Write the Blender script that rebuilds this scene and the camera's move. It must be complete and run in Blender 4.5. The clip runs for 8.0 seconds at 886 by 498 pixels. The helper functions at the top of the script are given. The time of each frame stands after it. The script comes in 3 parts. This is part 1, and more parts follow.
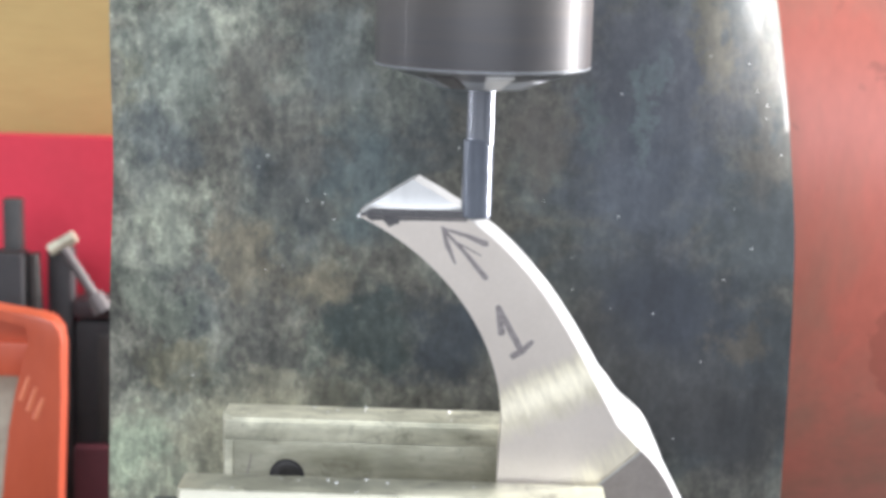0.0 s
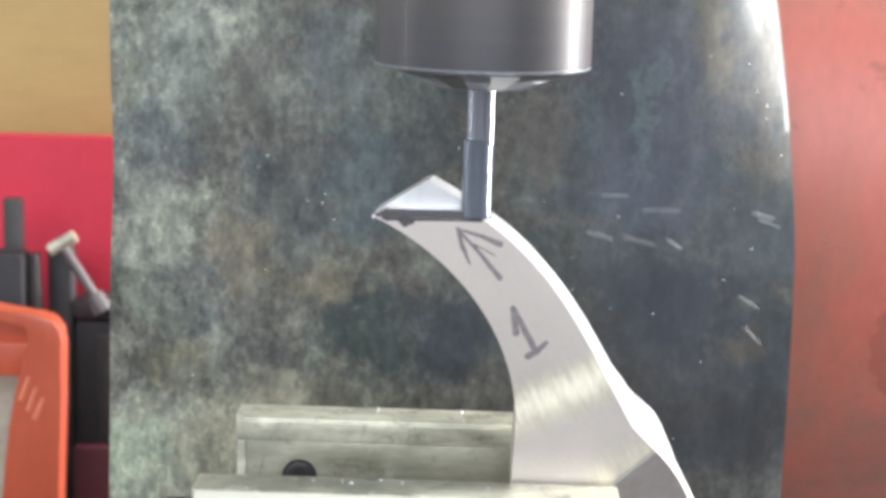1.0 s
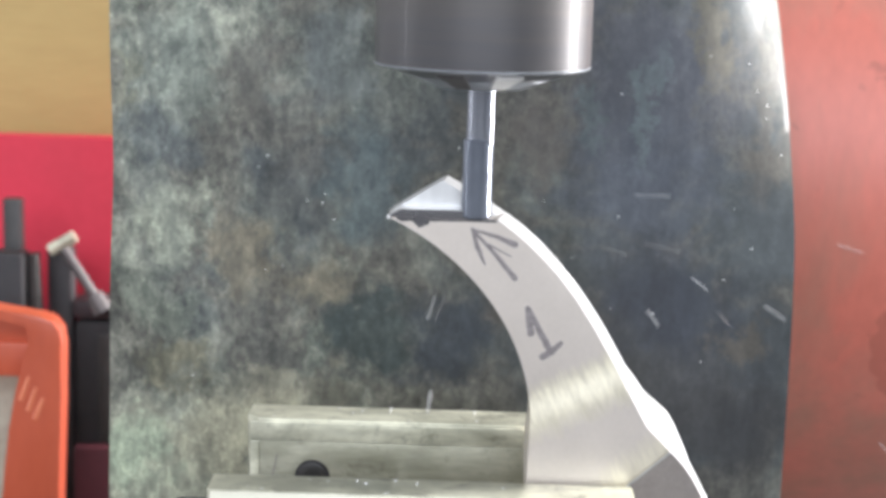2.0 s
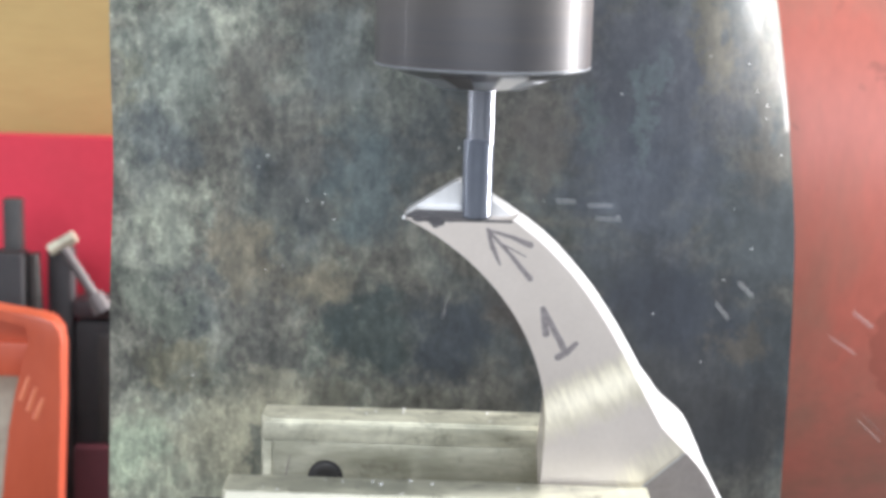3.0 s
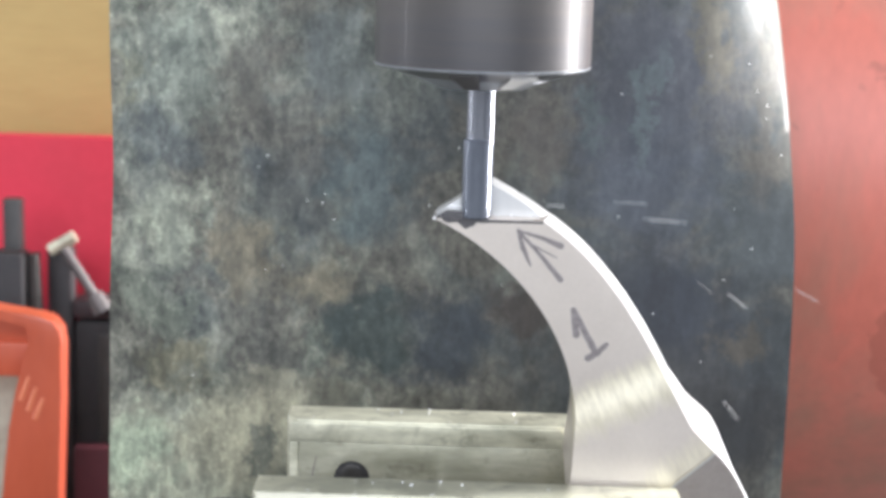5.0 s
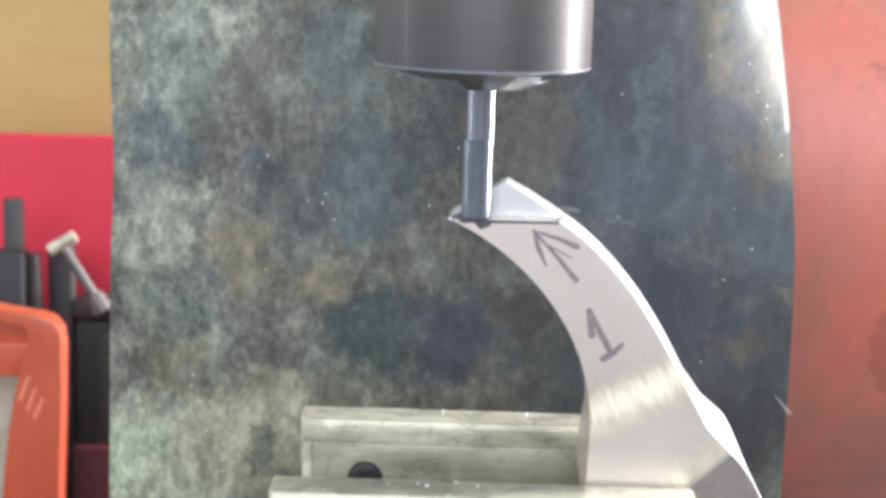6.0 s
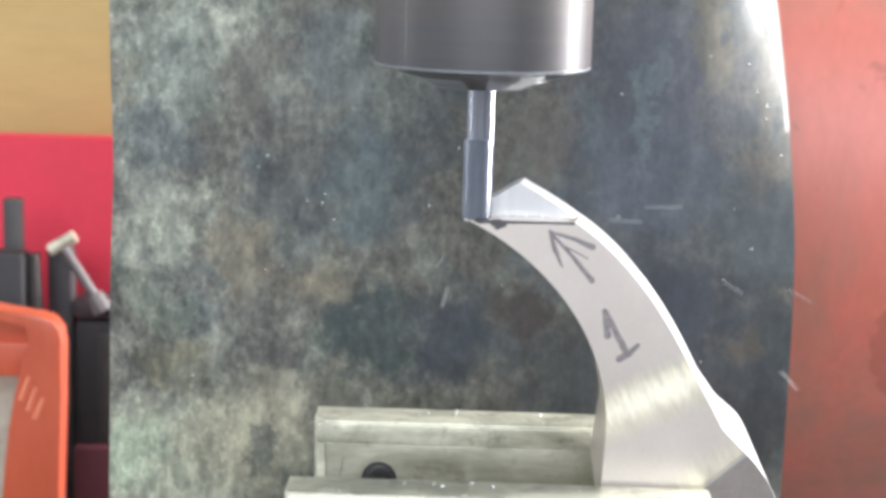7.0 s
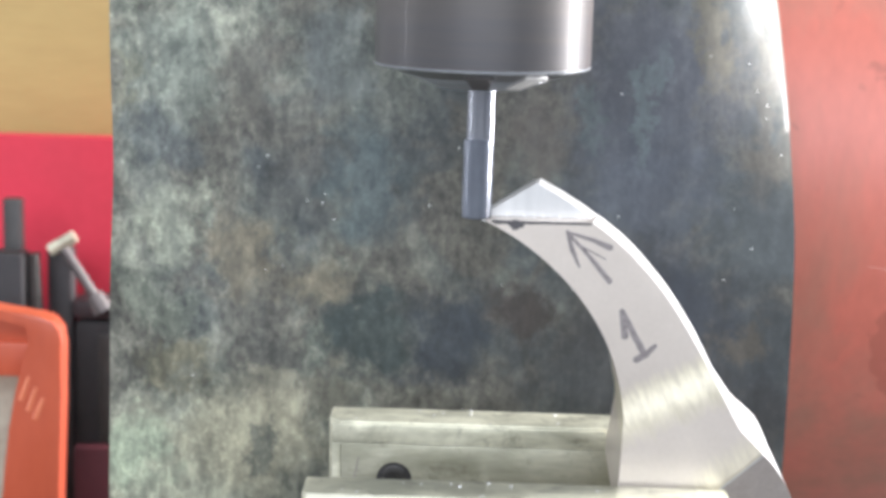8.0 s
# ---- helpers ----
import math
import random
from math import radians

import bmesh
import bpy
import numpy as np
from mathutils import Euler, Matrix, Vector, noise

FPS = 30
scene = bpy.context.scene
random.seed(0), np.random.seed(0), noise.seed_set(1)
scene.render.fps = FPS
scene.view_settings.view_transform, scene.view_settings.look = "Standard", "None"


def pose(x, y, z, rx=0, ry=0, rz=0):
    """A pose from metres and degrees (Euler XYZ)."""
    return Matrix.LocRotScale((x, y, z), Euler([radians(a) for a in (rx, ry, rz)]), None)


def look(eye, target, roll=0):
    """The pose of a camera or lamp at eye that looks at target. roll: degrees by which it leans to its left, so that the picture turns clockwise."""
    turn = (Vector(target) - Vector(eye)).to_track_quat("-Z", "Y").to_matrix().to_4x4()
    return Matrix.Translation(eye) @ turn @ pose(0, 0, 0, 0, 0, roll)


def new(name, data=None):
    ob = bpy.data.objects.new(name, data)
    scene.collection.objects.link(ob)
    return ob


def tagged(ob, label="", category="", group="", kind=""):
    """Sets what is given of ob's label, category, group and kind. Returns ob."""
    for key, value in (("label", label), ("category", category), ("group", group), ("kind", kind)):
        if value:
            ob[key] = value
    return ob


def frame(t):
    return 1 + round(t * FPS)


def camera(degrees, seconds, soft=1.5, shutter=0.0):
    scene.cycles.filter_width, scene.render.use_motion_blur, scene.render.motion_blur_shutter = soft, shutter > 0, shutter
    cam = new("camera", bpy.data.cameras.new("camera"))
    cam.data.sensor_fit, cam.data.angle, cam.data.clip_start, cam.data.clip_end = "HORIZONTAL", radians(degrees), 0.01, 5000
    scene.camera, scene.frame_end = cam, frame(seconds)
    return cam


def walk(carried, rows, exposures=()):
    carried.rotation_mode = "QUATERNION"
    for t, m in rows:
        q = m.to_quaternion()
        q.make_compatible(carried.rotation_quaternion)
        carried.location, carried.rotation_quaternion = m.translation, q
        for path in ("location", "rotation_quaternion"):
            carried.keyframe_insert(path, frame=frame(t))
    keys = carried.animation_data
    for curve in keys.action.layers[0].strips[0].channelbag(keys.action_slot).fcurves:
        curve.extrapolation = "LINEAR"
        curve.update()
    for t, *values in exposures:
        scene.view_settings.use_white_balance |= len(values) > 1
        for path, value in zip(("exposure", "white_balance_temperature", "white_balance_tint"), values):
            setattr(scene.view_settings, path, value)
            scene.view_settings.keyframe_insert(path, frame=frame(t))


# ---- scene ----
# All sizes in metres; x along the table feed, y away from the camera, z up.
MM = 0.001
SECONDS = 8.0
cam = camera(30, SECONDS, soft=3.5, shutter=0.16)
EYE, AIM, LEAN = (0.00596, -0.41672, 0.22800), (0.0, 0.0, 0.15), 1.56
walk(cam, [(0.0, look(EYE, AIM, LEAN)), (SECONDS, look(EYE, AIM, LEAN))], exposures=[(0.0, 0.20), (4.5, 0.24), (6.5, 0.34), (SECONDS, 0.38)])
cam.data.dof.use_dof, cam.data.dof.focus_distance, cam.data.dof.aperture_fstop = True, 0.475, 17

# ---- light ----
world = bpy.data.worlds.new("sky")
scene.world = world
world.use_nodes = True
wt = world.node_tree
sky = wt.nodes.new("ShaderNodeTexSky")
sky.sky_type, sky.sun_disc = "NISHITA", False
sky.sun_elevation, sky.sun_rotation = radians(38), radians(70)
wt.links.new(sky.outputs[0], wt.nodes["Background"].inputs[0])
wt.nodes["Background"].inputs[1].default_value = 0.12


def window_lamp(name, at, target, w, h, watts, color):
    data = bpy.data.lights.new(name, "AREA")
    data.shape, data.size, data.size_y, data.energy, data.color = "RECTANGLE", w, h, watts, color
    ob = new(name, data)
    ob.matrix_world = look(at, target)
    return ob


# daylight lamps in three assumed, unseen window openings of the workshop; the south one is added to fill the front
# faces
window_lamp("window_light_east", (1.46, 0.50, 0.60), (0.0, 0.50, 0.60), 0.5, 1.6, 92, (1.0, 0.98, 0.98))
window_lamp("window_light_west", (-1.46, -0.02, 0.60), (0.0, -0.02, 0.60), 0.05, 1.4, 4, (0.93, 0.96, 1.0))
window_lamp("fill_light_south", (0.0, -1.96, 1.05), (0.0, 0.0, 1.05), 2.2, 1.3, 46, (0.885, 0.926, 1.0))


# ---- materials ----
def nodes_of(name):
    m = bpy.data.materials.new(name)
    m.use_nodes = True
    nt = m.node_tree
    return m, nt, nt.nodes["Principled BSDF"]


def coords(nt, stretch=(1, 1, 1), turn=0):
    tc = nt.nodes.new("ShaderNodeTexCoord")
    mp = nt.nodes.new("ShaderNodeMapping")
    mp.inputs["Scale"].default_value = stretch
    vec = tc.outputs["Object"]
    if turn:
        first = nt.nodes.new("ShaderNodeMapping")
        first.inputs["Rotation"].default_value = (0, radians(turn), 0)
        nt.links.new(vec, first.inputs["Vector"])
        vec = first.outputs[0]
    nt.links.new(vec, mp.inputs["Vector"])
    return mp.outputs[0]


def noise_of(nt, vec, scale, detail=4, rough=0.6, distortion=0.0):
    n = nt.nodes.new("ShaderNodeTexNoise")
    n.inputs["Scale"].default_value = scale
    n.inputs["Detail"].default_value = detail
    n.inputs["Roughness"].default_value = rough
    n.inputs["Distortion"].default_value = distortion
    nt.links.new(vec, n.inputs["Vector"])
    return n.outputs["Fac"]


def ramp_of(nt, fac, stops):
    r = nt.nodes.new("ShaderNodeValToRGB")
    el = r.color_ramp.elements
    while len(el) < len(stops):
        el.new(0.5)
    for e, (pos, col) in zip(el, stops):
        e.position = pos
        e.color = (*col, 1) if len(col) == 3 else col
    nt.links.new(fac, r.inputs[0])
    return r.outputs[0]


def mix_of(nt, fac, a, b, blend="MIX"):
    mx = nt.nodes.new("ShaderNodeMix")
    mx.data_type, mx.blend_type = "RGBA", blend
    for value, socket in ((fac, mx.inputs[0]), (a, mx.inputs[6]), (b, mx.inputs[7])):
        if isinstance(value, (int, float)):
            socket.default_value = value
        elif isinstance(value, tuple):
            socket.default_value = (*value, 1)
        else:
            nt.links.new(value, socket)
    return mx.outputs[2]


def bump_of(nt, bsdf, height, strength, distance):
    b = nt.nodes.new("ShaderNodeBump")
    b.inputs["Strength"].default_value, b.inputs["Distance"].default_value = strength, distance
    nt.links.new(height, b.inputs["Height"])
    nt.links.new(b.outputs[0], bsdf.inputs["Normal"])


def surface(name, dark, light, rough=(0.4, 0.6), metal=0.0, scale=60, fine=600, stretch=(1, 1, 1), bump=0.15, depth=0.0002, coat=0.0, turn=0):
    """A worn surface: two tones at a large and a fine scale, uneven gloss, fine relief."""
    m, nt, bsdf = nodes_of(name)
    vec = coords(nt, stretch, turn)
    big, small = noise_of(nt, vec, scale, 5), noise_of(nt, vec, fine, 3)
    c = ramp_of(nt, big, [(0.3, dark), (0.7, light)])
    c = mix_of(nt, 0.25, c, ramp_of(nt, small, [(0.3, dark), (0.7, light)]))
    nt.links.new(c, bsdf.inputs["Base Color"])
    r = ramp_of(nt, big, [(0.3, (rough[0],) * 3), (0.7, (rough[1],) * 3)])
    nt.links.new(r, bsdf.inputs["Roughness"])
    bsdf.inputs["Metallic"].default_value = metal
    bsdf.inputs["Coat Weight"].default_value = coat
    bump_of(nt, bsdf, small, bump, depth)
    return m


def sheet_metal():
    """Old galvanised sheet: grey-green crust, slate and brown patches, small dark pits, painted-in reflections."""
    m, nt, bsdf = nodes_of("stained_sheet")
    vec, tall = coords(nt), coords(nt, (1.0, 1.0, 0.7))
    big = noise_of(nt, vec, 13, 8, 0.62, 0.5)
    mid = noise_of(nt, tall, 62, 10, 0.76, 0.0)
    crust = noise_of(nt, tall, 400, 9, 0.72, 0.0)
    pits = noise_of(nt, tall, 820, 5, 0.65)
    brown = noise_of(nt, vec, 24, 6, 0.65, 0.6)
    streak = noise_of(nt, coords(nt, (1.0, 1.0, 0.12)), 60, 4, 0.6)
    tc = nt.nodes.new("ShaderNodeTexCoord")
    sep = nt.nodes.new("ShaderNodeSeparateXYZ")
    nt.links.new(tc.outputs["Object"], sep.inputs[0])

    def spread(axis, lo, hi, a, b):
        r = nt.nodes.new("ShaderNodeMapRange")
        for k, value in enumerate((lo, hi, a, b)):
            r.inputs[k + 1].default_value = value
        nt.links.new(sep.outputs[axis], r.inputs[0])
        return r.outputs[0]

    def add(a, b):
        n = nt.nodes.new("ShaderNodeMath")
        n.operation = "ADD"
        nt.links.new(a, n.inputs[0])
        nt.links.new(b, n.inputs[1])
        return n.outputs[0]
    # the crust is thickest along one edge; the darker far side also paints in a dark reflection
    level = add(big, spread(0, -0.115, 0.01, 0.13, -0.05))
    patch = ramp_of(nt, level, [(0.42, (0.0, 0.0, 0.0)), (0.64, (1.0, 1.0, 1.0))])
    slate = ramp_of(nt, mid, [(0.30, (0.044, 0.050, 0.053)), (0.56, (0.074, 0.084, 0.089)), (0.78, (0.130, 0.142, 0.146))])
    bloom = ramp_of(nt, mid, [(0.39, (0.072, 0.078, 0.066)), (0.475, (0.15, 0.162, 0.138)), (0.545, (0.275, 0.285, 0.238)), (0.66, (0.375, 0.385, 0.32))])
    c = mix_of(nt, patch, slate, bloom)
    rust = ramp_of(nt, brown, [(0.46, (0, 0, 0)), (0.55, (0.72, 0.72, 0.72))])
    umber = ramp_of(nt, crust, [(0.35, (0.062, 0.058, 0.052)), (0.68, (0.180, 0.170, 0.146))])
    c = mix_of(nt, rust, c, umber)
    # old stains and painted reflections (dark right side, pale upright streaks), each with its own ragged outline:
    # place, half width, half height, strength, colour
    wobble = nt.nodes.new("ShaderNodeTexNoise")
    wobble.inputs["Scale"].default_value, wobble.inputs["Detail"].default_value, wobble.inputs["Roughness"].default_value = 40, 9, 0.74
    nt.links.new(tc.outputs["Object"], wobble.inputs["Vector"])
    shift = nt.nodes.new("ShaderNodeVectorMath")
    shift.operation = "MULTIPLY_ADD"
    shift.inputs[1].default_value, shift.inputs[2].default_value = (0.060,) * 3, (-0.030,) * 3
    nt.links.new(wobble.outputs["Color"], shift.inputs[0])
    ragged = nt.nodes.new("ShaderNodeVectorMath")
    nt.links.new(tc.outputs["Object"], ragged.inputs[0])
    nt.links.new(shift.outputs[0], ragged.inputs[1])

    def stain_or_sheen(under, x, z, w, h, strength, colour):
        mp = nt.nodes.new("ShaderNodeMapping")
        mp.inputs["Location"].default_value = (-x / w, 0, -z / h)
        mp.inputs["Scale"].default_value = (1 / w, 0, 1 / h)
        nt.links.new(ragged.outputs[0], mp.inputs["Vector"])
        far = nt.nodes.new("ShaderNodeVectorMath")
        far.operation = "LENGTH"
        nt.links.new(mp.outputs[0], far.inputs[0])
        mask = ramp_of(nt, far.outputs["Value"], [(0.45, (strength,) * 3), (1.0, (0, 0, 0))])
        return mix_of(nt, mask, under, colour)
    for x, z, w, h, strength, colour in (
            (-0.094, 0.046, 0.042, 0.034, 0.90, (0.375, 0.380, 0.295)), (-0.066, 0.060, 0.034, 0.024, 0.85, (0.340, 0.325, 0.245)),
            (-0.056, 0.084, 0.013, 0.008, 0.75, (0.092, 0.094, 0.086)),
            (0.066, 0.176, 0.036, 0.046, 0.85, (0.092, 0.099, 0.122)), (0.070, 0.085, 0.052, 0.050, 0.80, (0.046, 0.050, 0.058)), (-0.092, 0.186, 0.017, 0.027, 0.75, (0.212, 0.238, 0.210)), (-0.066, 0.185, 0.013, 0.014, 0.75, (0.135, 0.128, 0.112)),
            (-0.094, 0.160, 0.016, 0.012, 0.70, (0.104, 0.120, 0.126)), (-0.108, 0.178, 0.005, 0.017, 0.70, (0.175, 0.180, 0.140)),
            (-0.052, 0.146, 0.014, 0.014, 0.60, (0.128, 0.134, 0.130)), (-0.038, 0.188, 0.012, 0.022, 0.70, (0.160, 0.180, 0.178)),
            (-0.092, 0.132, 0.014, 0.013, 0.80, (0.285, 0.302, 0.245)), (-0.069, 0.122, 0.014, 0.018, 0.80, (0.205, 0.180, 0.132)),
            (-0.100, 0.105, 0.014, 0.014, 0.75, (0.172, 0.190, 0.158)), (-0.092, 0.084, 0.012, 0.010, 0.70, (0.205, 0.190, 0.132)),
            (-0.045, 0.111, 0.016, 0.011, 0.80, (0.195, 0.175, 0.132)), (-0.028, 0.148, 0.019, 0.025, 0.80, (0.086, 0.114, 0.124)),
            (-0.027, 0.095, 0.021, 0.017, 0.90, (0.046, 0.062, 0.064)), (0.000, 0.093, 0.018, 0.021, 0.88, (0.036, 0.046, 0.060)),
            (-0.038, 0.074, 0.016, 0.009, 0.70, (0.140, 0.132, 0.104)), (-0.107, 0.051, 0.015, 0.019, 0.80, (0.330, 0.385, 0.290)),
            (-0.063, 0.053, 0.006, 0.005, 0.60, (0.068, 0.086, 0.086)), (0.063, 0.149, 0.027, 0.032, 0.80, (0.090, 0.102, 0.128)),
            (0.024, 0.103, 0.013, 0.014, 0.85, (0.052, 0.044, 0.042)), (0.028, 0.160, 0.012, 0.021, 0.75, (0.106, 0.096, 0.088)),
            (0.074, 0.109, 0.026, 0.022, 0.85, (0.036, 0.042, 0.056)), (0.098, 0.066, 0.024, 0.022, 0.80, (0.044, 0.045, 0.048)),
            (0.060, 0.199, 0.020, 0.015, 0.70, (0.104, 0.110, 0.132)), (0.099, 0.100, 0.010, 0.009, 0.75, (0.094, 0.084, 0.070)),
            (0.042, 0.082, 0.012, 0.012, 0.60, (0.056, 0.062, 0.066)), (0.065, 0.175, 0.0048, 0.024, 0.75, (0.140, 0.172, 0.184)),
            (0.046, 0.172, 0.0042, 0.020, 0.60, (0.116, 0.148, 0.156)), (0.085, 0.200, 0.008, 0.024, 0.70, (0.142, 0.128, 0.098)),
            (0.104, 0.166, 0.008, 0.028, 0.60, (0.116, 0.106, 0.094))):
        c = stain_or_sheen(c, x, z, w, h, strength, colour)
    # flaked crust: pale scabs with hard ragged edges over darker ground, in two sizes, with upright runs
    scab, crumb = noise_of(nt, tall, 78, 12, 0.74, 0.25), noise_of(nt, coords(nt, (1.0, 1.0, 0.55)), 210, 8, 0.70, 0.2)
    c = mix_of(nt, spread(0, -0.10, 0.06, 0.75, 0.40), c, ramp_of(nt, scab, [(0.38, (0.66, 0.67, 0.68)), (0.488, (0.82, 0.83, 0.82)), (0.502, (1.10, 1.10, 1.08)), (0.64, (1.36, 1.36, 1.32))]), "MULTIPLY")
    c = mix_of(nt, spread(0, -0.10, 0.06, 0.75, 0.30), c, ramp_of(nt, crumb, [(0.36, (0.64, 0.65, 0.66)), (0.468, (0.80, 0.80, 0.80)), (0.482, (1.00, 1.00, 0.99)), (0.545, (1.06, 1.06, 1.04)), (0.56, (1.30, 1.30, 1.27))]), "MULTIPLY")
    c = mix_of(nt, spread(0, -0.10, 0.06, 0.26, 0.06), c, ramp_of(nt, crust, [(0.36, (0.45, 0.46, 0.47)), (0.50, (0.95, 0.95, 0.94)), (0.68, (1.5, 1.5, 1.46))]), "MULTIPLY")
    c = mix_of(nt, spread(0, -0.10, 0.06, 0.8, 0.3), c, ramp_of(nt, noise_of(nt, vec, 330, 6, 0.66), [(0.585, (1.0, 1.0, 1.0)), (0.61, (1.38, 1.38, 1.34))]), "MULTIPLY")
    c = mix_of(nt, spread(0, -0.10, 0.06, 0.25, 0.10), c, ramp_of(nt, pits, [(0.36, (0.35, 0.35, 0.36)), (0.45, (0.97, 0.97, 0.97)), (0.70, (1.12, 1.12, 1.10))]), "MULTIPLY")
    c = mix_of(nt, 0.40, c, ramp_of(nt, streak, [(0.38, (0.66, 0.66, 0.66)), (0.50, (0.96, 0.96, 0.96)), (0.66, (1.30, 1.30, 1.30))]), "MULTIPLY")
    nt.links.new(c, bsdf.inputs["Base Color"])
    nt.links.new(ramp_of(nt, scab, [(0.40, (0.44,) * 3), (0.49, (0.50,) * 3), (0.51, (0.57,) * 3), (0.65, (0.64,) * 3)]), bsdf.inputs["Roughness"])
    bsdf.inputs["Metallic"].default_value = 0.22
    bump_of(nt, bsdf, mix_of(nt, 0.35, scab, crust), 0.25, 0.0004)
    return m


SHEET = sheet_metal()


def turned(m):
    """Lathe-turned metal: its grooves run round the axis and draw the glints out along it."""
    nt = m.node_tree
    bsdf = next(n for n in nt.nodes if n.type == "BSDF_PRINCIPLED")
    round_axis = nt.nodes.new("ShaderNodeTangent")
    round_axis.direction_type, round_axis.axis = "RADIAL", "Z"
    nt.links.new(round_axis.outputs[0], bsdf.inputs["Tangent"])
    bsdf.inputs["Specular IOR Level"].default_value = 0.2
    bsdf.inputs["Anisotropic"].default_value = 0.62
    bsdf.inputs["Anisotropic Rotation"].default_value = 0.25


def arm_metal():
    """Fine-milled above the bend, coarsely brushed below it."""
    m, nt, bsdf = nodes_of("arm_aluminium")
    vec, fibre = coords(nt), coords(nt, (1.6, 1.6, 0.26), 24)
    tc = nt.nodes.new("ShaderNodeTexCoord")
    dot = nt.nodes.new("ShaderNodeVectorMath")
    dot.operation = "DOT_PRODUCT"
    dot.inputs[1].default_value = (0.476, 0, -1.0)
    nt.links.new(tc.outputs["Object"], dot.inputs[0])
    cloud, grain, lines, strokes = noise_of(nt, vec, 40, 5), noise_of(nt, vec, 900, 3), noise_of(nt, fibre, 900, 3), noise_of(nt, fibre, 380, 4)

    def reach(value, weight, lo, hi, a, b):
        wob = nt.nodes.new("ShaderNodeMath")
        wob.operation = "MULTIPLY_ADD"
        wob.inputs[1].default_value = weight
        nt.links.new(strokes, wob.inputs[0])
        nt.links.new(value, wob.inputs[2])
        r = nt.nodes.new("ShaderNodeMapRange")
        for k, v in enumerate((lo, hi, a, b)):
            r.inputs[k + 1].default_value = v
        nt.links.new(wob.outputs[0], r.inputs[0])
        return r.outputs[0]

    def joined(a, b, how):
        n = nt.nodes.new("ShaderNodeMath")
        n.operation = how
        nt.links.new(a, n.inputs[0])
        nt.links.new(b, n.inputs[1])
        return n.outputs[0]
    # a belt of coarse strokes under the bend, and a faint one along the facet
    belt = joined(reach(dot.outputs["Value"], 0.006, -0.1049, -0.1004, 0, 1), reach(dot.outputs["Value"], 0.008, -0.0915, -0.0855, 1, 0), "MULTIPLY")
    side = nt.nodes.new("ShaderNodeVectorMath")
    side.operation = "DOT_PRODUCT"
    side.inputs[1].default_value = (0.661, 0, -0.750)
    nt.links.new(tc.outputs["Object"], side.inputs[0])
    low = joined(belt, reach(side.outputs["Value"], 0.006, -0.0440, -0.0385, 0, 0.75), "MAXIMUM")
    upper = mix_of(nt, 0.25, ramp_of(nt, cloud, [(0.3, (0.55, 0.495, 0.450)), (0.7, (0.66, 0.598, 0.545))]), ramp_of(nt, grain, [(0.3, (0.55, 0.497, 0.452)), (0.7, (0.66, 0.60, 0.55))]))
    lower = mix_of(nt, 0.4, ramp_of(nt, strokes, [(0.36, (0.58, 0.53, 0.43)), (0.62, (0.80, 0.74, 0.59))]), ramp_of(nt, lines, [(0.3, (0.54, 0.50, 0.40)), (0.7, (0.78, 0.73, 0.58))]))
    nt.links.new(mix_of(nt, low, upper, lower), bsdf.inputs["Base Color"])
    rough = mix_of(nt, low, (0.42, 0.42, 0.42), ramp_of(nt, strokes, [(0.36, (0.34,) * 3), (0.62, (0.44,) * 3)]))
    nt.links.new(rough, bsdf.inputs["Roughness"])
    bsdf.inputs["Metallic"].default_value = 0.68
    relief = mix_of(nt, low, mix_of(nt, 0.75, grain, (0.5, 0.5, 0.5)), mix_of(nt, 0.6, lines, strokes))
    bump_of(nt, bsdf, relief, 0.22, 0.0003)
    return m


ARM = arm_metal()
ALU_CUT = surface("freshly_cut_aluminium", (0.54, 0.54, 0.545), (0.65, 0.65, 0.645), (0.36, 0.48), 0.55, 80, 1500, (3, 1, 0.2), 0.12, 0.0001)


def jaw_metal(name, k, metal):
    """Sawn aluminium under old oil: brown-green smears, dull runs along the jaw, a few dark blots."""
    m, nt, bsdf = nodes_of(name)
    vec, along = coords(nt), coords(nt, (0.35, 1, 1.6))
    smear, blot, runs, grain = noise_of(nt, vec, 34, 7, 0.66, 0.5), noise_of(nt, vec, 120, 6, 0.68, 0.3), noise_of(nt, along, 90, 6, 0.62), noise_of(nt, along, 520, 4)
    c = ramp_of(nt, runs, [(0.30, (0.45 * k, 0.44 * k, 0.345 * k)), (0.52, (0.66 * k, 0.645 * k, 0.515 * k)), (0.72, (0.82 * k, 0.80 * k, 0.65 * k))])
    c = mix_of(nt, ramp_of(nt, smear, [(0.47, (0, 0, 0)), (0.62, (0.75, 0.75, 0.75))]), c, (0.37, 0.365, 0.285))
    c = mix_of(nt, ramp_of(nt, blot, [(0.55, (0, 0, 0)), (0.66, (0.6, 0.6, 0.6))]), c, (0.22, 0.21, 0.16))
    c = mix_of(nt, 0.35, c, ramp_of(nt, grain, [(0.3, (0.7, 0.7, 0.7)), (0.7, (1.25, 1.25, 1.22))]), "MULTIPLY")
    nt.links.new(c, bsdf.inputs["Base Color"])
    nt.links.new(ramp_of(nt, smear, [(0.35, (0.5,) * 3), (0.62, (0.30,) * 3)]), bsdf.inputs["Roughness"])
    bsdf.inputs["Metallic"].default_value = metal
    bump_of(nt, bsdf, grain, 0.25, 0.0002)
    return m


